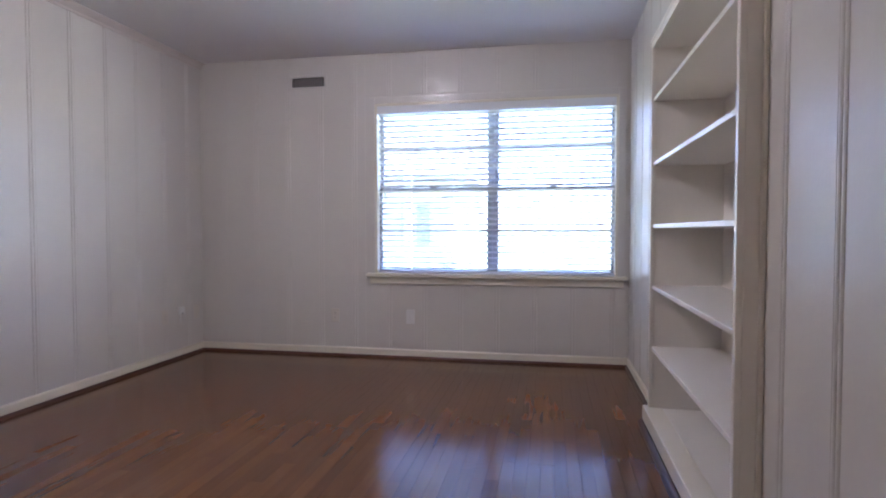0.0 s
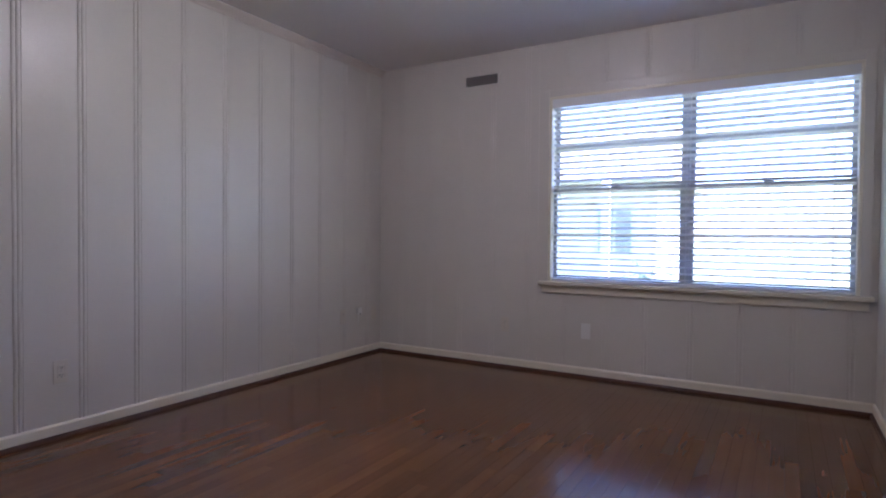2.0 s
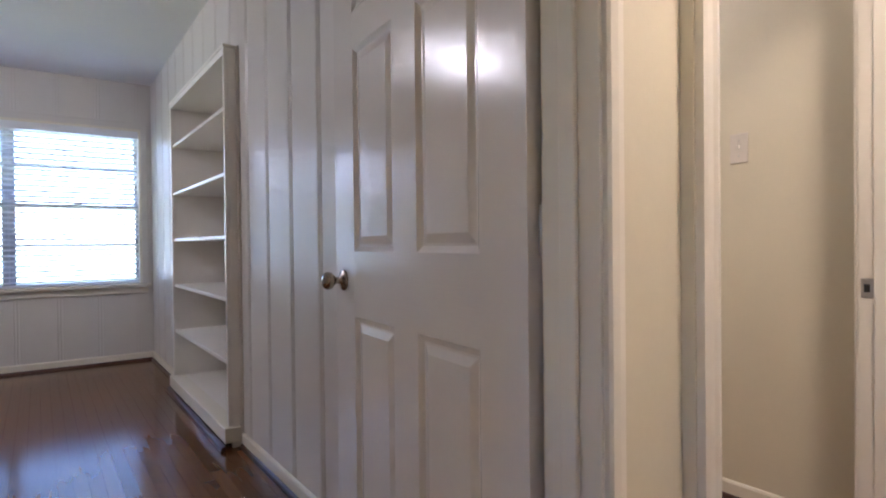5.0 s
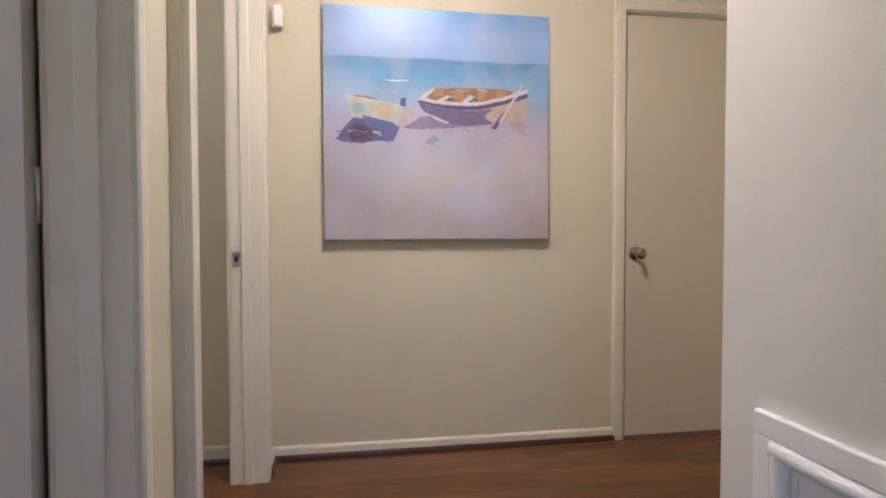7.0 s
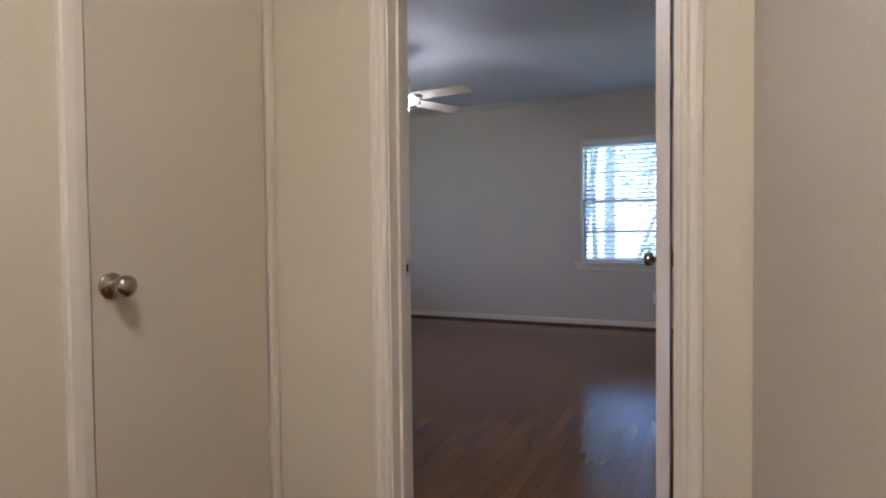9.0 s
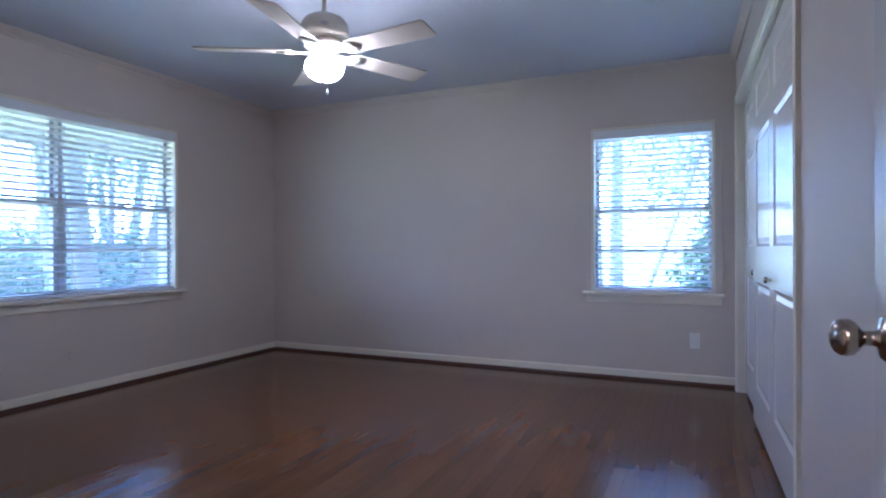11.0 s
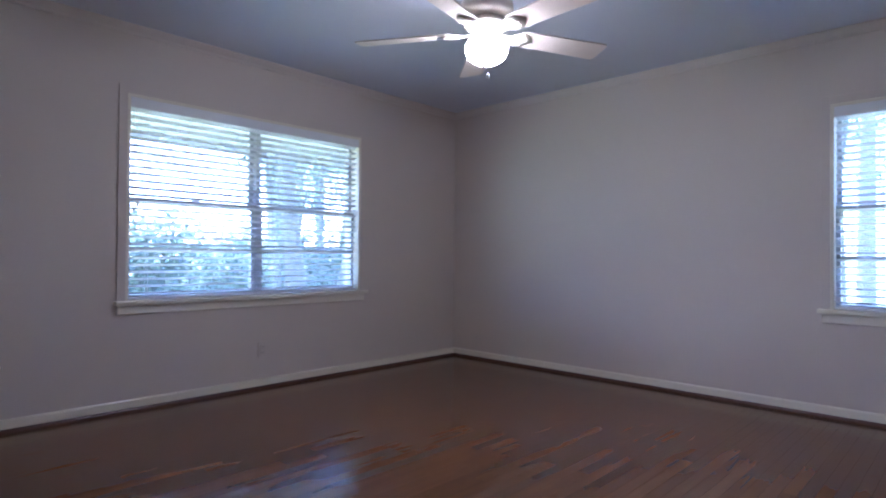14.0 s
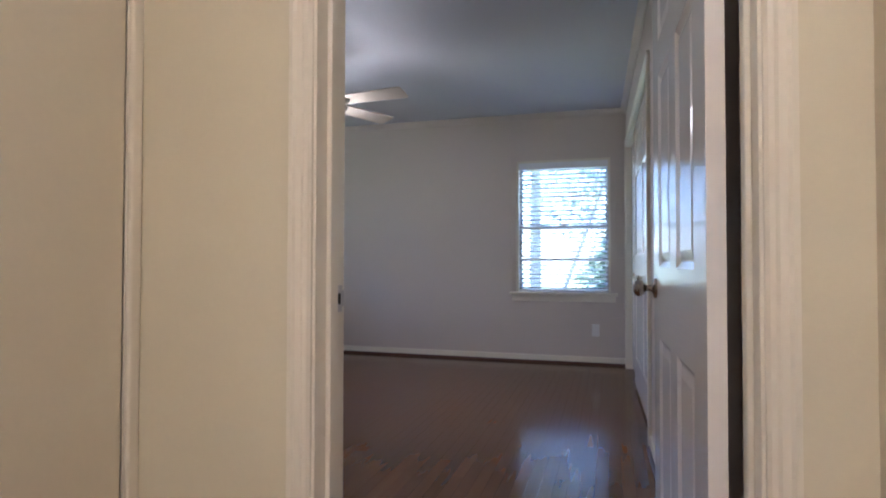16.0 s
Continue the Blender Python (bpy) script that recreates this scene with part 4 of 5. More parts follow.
outlet(pose(A_W + W7, 5.14, 0.350, 0, 0, WEST), "small cream cable plate near the corner", blank=True)
box_ = thing("phone_jack", pose(A_W + W7, 4.922, 0.39, 0, 0, WEST), "small white surface-mounted phone jack", "phone jack")
part("body", boxes((-0.028, 0.028, -0.024, 0, -0.03, 0.03), bev=0.004), WHITEPLASTIC, box_)
part("port", boxes((-0.006, 0.006, -0.0245, -0.02, -0.028, -0.018)), DARK, box_)
bm = bmesh.new()
lathe(bm, [(0.0022, 0), (0.0022, 0.075)], pose(0, -0.004, -0.105), 8)
part("cable", bm, WHITEPLASTIC, box_)

vent = thing("wall_vent", pose(-1.822, A_N - W7, 2.282), "small dark slotted air vent in a painted frame", "vent")
part("backing", boxes((-0.146, 0.146, -0.003, 0, -0.041, 0.041)), DARK, vent)
part("frame", boxes((-0.165, -0.143, -0.010, 0, -0.056, 0.056), (0.143, 0.165, -0.010, 0, -0.056, 0.056), (-0.143, 0.143, -0.010, 0, 0.038, 0.056), (-0.143, 0.143, -0.010, 0, -0.056, -0.038), bev=0.002), PANEL, vent)
for i in range(15):
    x = -0.133 + i * 0.019
    bm = boxes((-0.0045, 0.0045, -0.0055, -0.0035, -0.038, 0.038))
    bmesh.ops.transform(bm, matrix=pose(x, -0.003, 0, 0, 0, 25), verts=bm.verts)
    part("slat", bm, VENTMETAL, vent)

GX0, GX1, GZ0, GZ1 = -0.14, 0.562, 0.06, 0.664
grille = thing("access_panel", pose(0, HS, 0), "white moulded frame of a low wall access panel", "access panel")
for r in ((GX0, GX1, 0, 0.016, GZ1 - 0.045, GZ1), (GX0, GX1, 0, 0.016, GZ0, GZ0 + 0.045), (GX0, GX0 + 0.045, 0, 0.016, GZ0 + 0.045, GZ1 - 0.045), (GX1 - 0.045, GX1, 0, 0.016, GZ0 + 0.045, GZ1 - 0.045)):
    part("outer_frame", boxes(r, bev=0.004), WHITEPLASTIC, grille)


def round_rail(p, q, r):
    bm = bmesh.new()
    p, q = Vector(p), Vector(q)
    turn = (q - p).to_track_quat("Z", "Y").to_matrix().to_4x4()
    lathe(bm, [(r, 0), (r, (q - p).length)], Matrix.Translation(p) @ turn, 16)
    return bm


ix0, ix1, iz0, iz1 = GX0 + 0.062, GX1 - 0.062, GZ0 + 0.062, GZ1 - 0.062
for p, q in (((ix0 - 0.017, 0.008, iz1), (ix1 + 0.017, 0.008, iz1)), ((ix0 - 0.017, 0.008, iz0), (ix1 + 0.017, 0.008, iz0)), ((ix0, 0.008, iz0), (ix0, 0.008, iz1)), ((ix1, 0.008, iz0), (ix1, 0.008, iz1))):
    part("rounded_rail", round_rail(p, q, 0.017), WHITEPLASTIC, grille)
part("inner_panel", boxes((ix0, ix1, 0, 0.003, iz0, iz1)), WHITEPLASTIC, grille)
part("inner_bead", boxes((ix0 + 0.03, ix0 + 0.036, 0.003, 0.006, iz0 + 0.03, iz1 - 0.03), (ix1 - 0.036, ix1 - 0.03, 0.003, 0.006, iz0 + 0.03, iz1 - 0.03)), WHITEPLASTIC, grille)

# ---- painting ----
PY, PZ, PS = -1.227, 0.955, 1.000
art = thing("canvas_painting", pose(V_E - 0.001, PY, PZ), "unframed square canvas of two beached rowing boats", "painting")
part("canvas", boxes((-0.038, -0.012, 0, PS, 0, PS), bev=0.003), CANVAS, art)
for y in (0.28, PS - 0.28):
    part("hanger", boxes((-0.013, 0.0, y - 0.012, y + 0.012, PS - 0.12, PS - 0.08)), STEEL, art)


def paint(color, rough=0.35):
    return material("oil_paint", color, rough, grain=0.25, scale=24, blotch=0.2)


DAB = random.Random(5)


def outline(pts):
    """A flat dab of paint, 1 mm proud of the canvas. Corners are (from the left, up) in parts of the canvas."""
    bm = bmesh.new()
    fine = []
    for (u0, v0), (u1, v1) in zip(pts, pts[1:] + pts[:1]):
        n = max(1, int(math.hypot(u1 - u0, v1 - v0) / 0.012))
        fine += [(u0 + (u1 - u0) * k / n + DAB.gauss(0, 0.0011), v0 + (v1 - v0) * k / n + DAB.gauss(0, 0.0011)) for k in range(n)]
    pts = fine
    top = [bm.verts.new((-0.0392, PS * (1 - u), PS * v)) for u, v in pts]
    low = [bm.verts.new((-0.0375, PS * (1 - u), PS * v)) for u, v in pts]
    bm.faces.new(top)
    n = len(pts)
    for i in range(n):
        bm.faces.new((top[i], top[(i + 1) % n], low[(i + 1) % n], low[i]))
    return bm


def layered(name, pts, color, lift, label):
    bm = outline(pts)
    for v in bm.verts:
        v.co.x -= lift
    part(name, bm, paint(color), art, label)


violet, ochre, rust, pale = (0.11, 0.09, 0.18), (0.42, 0.26, 0.13), (0.33, 0.15, 0.06), (0.62, 0.58, 0.62)
layered("shadow_dab", [(0.05, 0.43), (0.085, 0.48), (0.126, 0.525), (0.176, 0.52), (0.235, 0.49), (0.286, 0.45), (0.298, 0.425), (0.24, 0.43), (0.166, 0.415), (0.09, 0.42)], (0.13, 0.12, 0.25), 0.0002, "violet shadow under the small boat")
layered("shadow_dab", [(0.109, 0.436), (0.122, 0.494), (0.167, 0.497), (0.218, 0.46), (0.20, 0.43), (0.15, 0.42)], (0.10, 0.06, 0.09), 0.0005, "dark brown shadow dab")
layered("shadow_dab", [(0.34, 0.486), (0.42, 0.538), (0.485, 0.538), (0.58, 0.512), (0.738, 0.509), (0.58, 0.493), (0.41, 0.48)], (0.28, 0.22, 0.34), 0.0002, "mauve shadow between the boats")
layered("boat_side", [(0.094, 0.616), (0.136, 0.613), (0.185, 0.604), (0.245, 0.594), (0.34, 0.582), (0.33, 0.53), (0.308, 0.505), (0.244, 0.512), (0.16, 0.532), (0.127, 0.53), (0.107, 0.563)], (0.50, 0.52, 0.46), 0.0008, "pale green side of the small boat")
layered("boat_patch", [(0.20, 0.585), (0.30, 0.575), (0.30, 0.53), (0.23, 0.53)], (0.56, 0.46, 0.28), 0.0010, "yellow patch on the small boat")
layered("boat_patch", [(0.12, 0.59), (0.17, 0.58), (0.17, 0.545), (0.13, 0.54)], (0.33, 0.46, 0.46), 0.0010, "turquoise patch on the small boat")
layered("boat_inside", [(0.104, 0.616), (0.149, 0.621), (0.194, 0.616), (0.235, 0.602), (0.186, 0.605), (0.136, 0.611)], rust, 0.0012, "rust inside of the small boat")
layered("gunwale", [(0.092, 0.619), (0.136, 0.615), (0.186, 0.607), (0.245, 0.597), (0.335, 0.586), (0.335, 0.579), (0.245, 0.590), (0.186, 0.600), (0.136, 0.608), (0.095, 0.611)], pale, 0.0014, "white gunwale of the small boat")
layered("boat_keel", [(0.164, 0.537), (0.219, 0.523), (0.295, 0.507), (0.325, 0.485), (0.298, 0.43), (0.26, 0.436), (0.226, 0.479), (0.175, 0.503)], (0.13, 0.14, 0.32), 0.0014, "blue keel of the small boat")
layered("boat_stern", [(0.353, 0.578), (0.394, 0.554), (0.367, 0.525), (0.33, 0.486), (0.317, 0.504), (0.335, 0.541)], (0.50, 0.44, 0.40), 0.0012, "sandy stern dab")
layered("boat_stern", [(0.332, 0.616), (0.354, 0.613), (0.351, 0.578), (0.322, 0.58)], (0.10, 0.11, 0.26), 0.0016, "dark blue stern post")
layered("boat_inside", [(0.438, 0.615), (0.477, 0.656), (0.562, 0.666), (0.679, 0.669), (0.78, 0.668), (0.851, 0.657), (0.779, 0.63), (0.679, 0.608), (0.60, 0.601), (0.495, 0.607)], (0.34, 0.19, 0.09), 0.0006, "brown inside of the large boat")
for u, tall in ((0.47, 0.036), (0.56, 0.050), (0.66, 0.046), (0.75, 0.036)):
    layered("boat_plank", [(u, 0.662 - tall), (u + 0.01, 0.662), (u + 0.05, 0.664), (u + 0.045, 0.664 - tall)], ochre, 0.0009, "ochre plank")
for u in (0.486, 0.595):
    layered("thwart", [(u, 0.605), (u + 0.046, 0.632), (u + 0.068, 0.630), (u + 0.028, 0.602)], pale, 0.0012, "white bench stroke")
    layered("thwart_shade", [(u + 0.028, 0.602), (u + 0.068, 0.630), (u + 0.080, 0.612), (u + 0.055, 0.602)], (0.20, 0.11, 0.08), 0.0013, "dark stroke under the bench")
layered("boat_side", [(0.60, 0.566), (0.75, 0.587), (0.895, 0.628), (0.889, 0.533), (0.81, 0.523), (0.728, 0.508), (0.638, 0.512)], (0.50, 0.38, 0.32), 0.0012, "peach side of the large boat")
layered("boat_keel", [(0.405, 0.601), (0.45, 0.585), (0.56, 0.568), (0.66, 0.568), (0.74, 0.58), (0.70, 0.545), (0.74, 0.513), (0.62, 0.501), (0.523, 0.513), (0.457, 0.541), (0.421, 0.57)], (0.17, 0.14, 0.26), 0.0014, "dark blue hull shadow")
layered("boat_band", [(0.405, 0.601), (0.467, 0.583), (0.561, 0.570), (0.669, 0.571), (0.779, 0.597), (0.90, 0.633), (0.90, 0.654), (0.779, 0.615), (0.669, 0.593), (0.561, 0.591), (0.467, 0.602), (0.408, 0.612)], violet, 0.0018, "dark violet band of the large boat")
layered("gunwale", [(0.405, 0.608), (0.422, 0.632), (0.470, 0.660), (0.478, 0.655), (0.438, 0.617), (0.486, 0.608), (0.60, 0.602), (0.679, 0.608), (0.779, 0.630), (0.885, 0.666), (0.902, 0.672), (0.90, 0.656), (0.779, 0.614), (0.669, 0.591), (0.561, 0.588), (0.467, 0.597)], pale, 0.0020, "white gunwale of the large boat")
layered("reflection_dab", [(0.811, 0.523), (0.889, 0.528), (0.883, 0.461), (0.821, 0.498)], (0.46, 0.34, 0.36), 0.0004, "peach reflection in the wet sand")
layered("oar", [(0.437, 0.553), (0.485, 0.536), (0.542, 0.514), (0.537, 0.508), (0.485, 0.525)], pale, 0.0024, "white oar stroke")
layered("oar", [(0.775, 0.52), (0.858, 0.648), (0.884, 0.707), (0.872, 0.686), (0.840, 0.640), (0.768, 0.522)], pale, 0.0026, "white oar stroke")
layered("oar_blade", [(0.73, 0.493), (0.753, 0.488), (0.797, 0.566), (0.779, 0.558)], (0.14, 0.11, 0.24), 0.0024, "dark oar blade")
layered("wave", [(0.255, 0.691), (0.307, 0.690), (0.36, 0.691), (0.36, 0.688), (0.307, 0.684)], (0.85, 0.88, 0.90), 0.0008, "white wave stroke")
layered("reflection_dab", [(0.433, 0.428), (0.475, 0.458), (0.498, 0.441), (0.465, 0.411)], (0.30, 0.34, 0.48), 0.0004, "blue reflection dab")

strokes = [((0.07, 0.30), (0.42, 0.47), (0.16, 0.13, 0.27)), ((0.36, 0.88), (0.46, 0.50), (0.42, 0.34, 0.42)), ((0.05, 0.95), (0.44, 0.47), (0.52, 0.49, 0.58)),
           ((0.38, 0.60), (0.38, 0.46), (0.50, 0.47, 0.55)), ((0.03, 0.97), (0.62, 0.66), (0.40, 0.52, 0.68))]
for us, vs, color in strokes:
    bm = bmesh.new()
    for _ in range(16):
        u, v = DAB.uniform(*us), DAB.uniform(*vs)
        w, h, a = DAB.uniform(0.006, 0.03), DAB.uniform(0.0015, 0.005), DAB.gauss(0, 0.3)
        q = [(-w, -h), (w * 0.8, -h * 0.6), (w, h * 0.5), (-w * 0.7, h)]
        lift = DAB.uniform(0.0016, 0.0030)
        bm.faces.new([bm.verts.new((-0.0380 - lift, PS * (1 - u - x * math.cos(a) + y * math.sin(a)), PS * (v + x * math.sin(a) + y * math.cos(a)))) for x, y in q])
    tagged(part("brush_strokes", bm, paint(color), art), "loose brush strokes round the boats", "", "", "stuff")

# ---- small fittings of the lobby ----
sensor = thing("motion_detector", pose(V_E - 0.001, -0.040, 1.892), "small white wall sensor beside the painting", "sensor")
bm = bmesh.new()
lathe(bm, [(0.020, -0.042), (0.024, -0.036), (0.024, 0.030), (0.018, 0.042), (0.006, 0.045)], pose(-0.024, 0, 0), 20)
part("body", bm, WHITEPLASTIC, sensor)
part("bracket", boxes((-0.012, 0, -0.012, 0.012, -0.02, 0.06), bev=0.002), WHITEPLASTIC, sensor)

stop = thing("door_stop", pose(1.822, V_S + 0.014, 0.062, -90, 0, 0), "short steel spring door stop on the baseboard", "door stop")
bm = bmesh.new()
lathe(bm, [(0.010, 0), (0.010, 0.004)] + [(0.0058 + 0.0012 * (i % 2), 0.006 + i * 0.002) for i in range(26)] + [(0.006, 0.058)], None, 14)
part("spring", bm, STEEL, stop)
part("tip", lathe(bmesh.new(), [(0.007, 0.058), (0.0085, 0.06), (0.0085, 0.070), (0.006, 0.073)], None, 14), WHITEPLASTIC, stop, "white rubber tip")

nail = tagged(link_mesh("nail_head", lathe(bmesh.new(), [(0.0026, 0), (0.0026, 0.0008), (0.0014, 0.0014)], None, 12), DARK), "small dark nail head in the passage wall", "nail")
nail.matrix_world = pose(PASS_X, 0.877, 0.812, 0, 90, 0)

# ---- lamps ----


def dome_lamp(name, x, y, z, r, mat, label):
    l = thing(name, pose(x, y, z), label, "ceiling lamp")
    part("pan", lathe(bmesh.new(), [(r * 0.86, -0.022), (r * 0.92, -0.018), (r * 0.92, 0)], None, 36), FANWHITE, l)
    part("dome", lathe(bmesh.new(), [(r * 0.05, -0.105), (r * 0.35, -0.100), (r * 0.68, -0.082), (r * 0.90, -0.055), (r, -0.024), (r * 0.97, -0.020), (r * 0.5, -0.019)], None, 36), mat, l, "lit white glass dome")
    part("finial", lathe(bmesh.new(), [(0.003, -0.124), (0.008, -0.118), (0.008, -0.110), (0.004, -0.104)], None, 14), NICKEL, l)
    return l


dome_lamp("ceiling_lamp", 1.06, -0.62, CEIL_H, 0.16, HALLGLOW, "lit round glass ceiling lamp in the lobby")
dome_lamp("ceiling_lamp", -1.02, 3.2, CEIL_A, 0.09, ROOMGLOW, "lit round glass ceiling lamp in the study")

# added fill, out of view: lifts the dim wall beyond the side doorway
dome_lamp("ceiling_lamp", 1.5, 1.1, CEIL_H, 0.14, FILLGLOW, "unseen round fill lamp added to brighten the side room")

FX, FY, FZ = 3.01, -4.665, 2.045
fan = thing("ceiling_fan", pose(FX, FY, CEIL_B), "cream five-blade ceiling fan with a lit glass globe", "ceiling fan")
dz = FZ - CEIL_B
part("canopy", lathe(bmesh.new(), [(0.066, 0), (0.070, -0.012), (0.066, -0.040), (0.048, -0.078), (0.028, -0.100), (0.018, -0.104)], None, 32), FANWHITE, fan)
part("downrod", lathe(bmesh.new(), [(0.012, -0.06), (0.012, dz + 0.19)], None, 16), FANWHITE, fan)
part("motor_housing", lathe(bmesh.new(), [(0.018, dz + 0.195), (0.058, dz + 0.186), (0.098, dz + 0.166), (0.120, dz + 0.138), (0.126, dz + 0.100), (0.120, dz + 0.066), (0.090, dz + 0.052)], None, 40), FANWHITE, fan)
part("badge", boxes((-0.018, 0.018, -0.003, 0.003, -0.008, 0.008), bev=0.002), SASH, fan, "small dark oval badge").matrix_local = pose(-0.0725, 0.102, dz + 0.104, 0, 0, 36)
flange = part("vented_flange", lathe(bmesh.new(), [(0.090, dz + 0.052), (0.104, dz + 0.040), (0.106, dz + 0.024), (0.062, dz + 0.006), (0.045, dz + 0.004)], None, 40), FANWHITE, fan)
for i in range(30):
    bm = boxes((0.060, 0.092, -0.0025, 0.0025, -0.001, 0.001))
    bmesh.ops.transform(bm, matrix=pose(0, 0, dz + 0.0105, 0, 0, i * 12) @ pose(0, 0, 0, 0, -22, 0), verts=bm.verts)
    part("slot", bm, SASH, flange)
part("switch_housing", lathe(bmesh.new(), [(0.050, dz + 0.005), (0.054, dz - 0.002), (0.054, dz - 0.012), (0.048, dz - 0.018), (0.040, dz - 0.020)], None, 32), FANWHITE, fan)
part("globe", lathe(bmesh.new(), [(0.046, dz - 0.017), (0.052, dz - 0.026), (0.086, dz - 0.044), (0.100, dz - 0.068), (0.099, dz - 0.095), (0.084, dz - 0.125), (0.052, dz - 0.146), (0.012, dz - 0.154)], None, 40), GLOBE, fan, "lit white glass globe")
for x, y, low, mat in ((-0.036, 0.036, 0.215, STEEL), (-0.022, 0.044, 0.165, SASH)):
    chain = part("pull_chain", lathe(bmesh.new(), [(0.0011, dz - low), (0.0011, dz - 0.02)], pose(x * 1.45, y * 1.45, 0), 8), STEEL, fan)
    part("fob", lathe(bmesh.new(), [(0.003, dz - low - 0.028), (0.0085, dz - low - 0.022), (0.007, dz - low - 0.010), (0.002, dz - low)], pose(x * 1.45, y * 1.45, 0), 14), WHITEPLASTIC if mat is STEEL else SASH, chain)


def fan_blade(angle):
    m = pose(0, 0, dz - 0.004, 0, 0, angle) @ pose(0, 0, 0, -12, 0, 0)
    bm = bmesh.new()
    pts = [(0.165, -0.052), (0.19, -0.058), (0.625, -0.070), (0.638, -0.066), (0.645, -0.055), (0.645, 0.055), (0.638, 0.066), (0.625, 0.070), (0.19, 0.058), (0.165, 0.052)]
    lo = [bm.verts.new((x, y, -0.003)) for x, y in pts]
    hi = [bm.verts.new((x, y, 0.003)) for x, y in pts]
    bm.faces.new(lo[::-1])
    bm.faces.new(hi)
    for i in range(len(pts)):
        bm.faces.new((lo[i], lo[(i + 1) % len(pts)], hi[(i + 1) % len(pts)], hi[i]))
    bmesh.ops.transform(bm, matrix=m, verts=bm.verts)
    blade = part("blade", bm, BLADE, fan)
    bm = bmesh.new()
    rim_ = [(0.178 - 0.056 * math.cos(k * math.pi / 9), 0.049 * math.sin(k * math.pi / 9)) for k in range(1, 9)]
    pts = [(0.075, -0.012), (0.105, -0.013), *[(x, -y) for x, y in rim_], (0.246, 0.0), *rim_[::-1], (0.105, 0.013), (0.075, 0.012)]
    lo = [bm.verts.new((x, y, -0.010)) for x, y in pts]
    hi = [bm.verts.new((x, y, -0.0035)) for x, y in pts]
    bm.faces.new(lo[::-1])
    bm.faces.new(hi)
    for i in range(len(pts)):
        bm.faces.new((lo[i], lo[(i + 1) % len(pts)], hi[(i + 1) % len(pts)], hi[i]))
    for x, y in ((0.19, 0.028), (0.19, -0.028)):
        lathe(bm, [(0.006, -0.012), (0.006, -0.010)], pose(x, y, 0), 10)
    for k in (-2, -1, 0, 1, 2):
        limb_ = pose(0.148, 0, -0.0105, 0, 0, k * 22)
        rib = boxes((0.012, 0.062 - 0.004 * k * k, -0.003, 0.003, -0.003, 0.001))
        bmesh.ops.transform(rib, matrix=limb_, verts=rib.verts)
        spare = bpy.data.meshes.new("rib")
        rib.to_mesh(spare)
        rib.free()
        bm.from_mesh(spare)
        bpy.data.meshes.remove(spare)
    bmesh.ops.transform(bm, matrix=m, verts=bm.verts)
    part("blade_iron", bm, FANWHITE, blade, "ornate cream blade bracket")


for i in range(5):
    fan_blade(29.5 + 72 * i)

# ---- outdoors ----
bm = bmesh.new()
ring = [bm.verts.new((2 + 400 * math.cos(i * math.pi / 16), 400 * math.sin(i * math.pi / 16), -0.45)) for i in range(32)]
bm.faces.new(ring)
solid("ground", bm, LAWN, "dry sunlit lawn round the house", "lawn")


def leaf_cloud(bm, rng, centre, spread, count, size):
    for _ in range(count):
        d = Vector((rng.gauss(0, 1), rng.gauss(0, 1), rng.gauss(0, 1)))
        d = d.normalized() * (rng.random() ** 0.45)
        c = Vector(centre) + Vector((d.x * spread[0], d.y * spread[1], d.z * spread[2]))
        s = size * rng.uniform(0.6, 1.4)
        u = Vector((rng.gauss(0, 1), rng.gauss(0, 1), rng.gauss(0, 0.6))).normalized()
        v = u.cross(Vector((rng.gauss(0, 1), rng.gauss(0, 1), rng.gauss(0, 1)))).normalized()
        bm.faces.new([bm.verts.new(c + u * s), bm.verts.new(c + v * s * 0.45), bm.verts.new(c - u * s), bm.verts.new(c - v * s * 0.45)])


def limb(bm, p, q, r0, r1, bend, steps=6, sides=8):
    p, q, rings = Vector(p), Vector(q), []
    for i in range(steps + 1):
        f = i / steps
        c = p.lerp(q, f) + Vector(bend) * math.sin(math.pi * f)
        r = r0 + (r1 - r0) * f
        rings.append([bm.verts.new(c + Vector((r * math.cos(2 * math.pi * k / sides), r * math.sin(2 * math.pi * k / sides), 0))) for k in range(sides)])
    for a, b in zip(rings, rings[1:]):
        for k in range(sides):
            f = bm.faces.new((a[k], a[(k + 1) % sides], b[(k + 1) % sides], b[k]))
            f.smooth = True


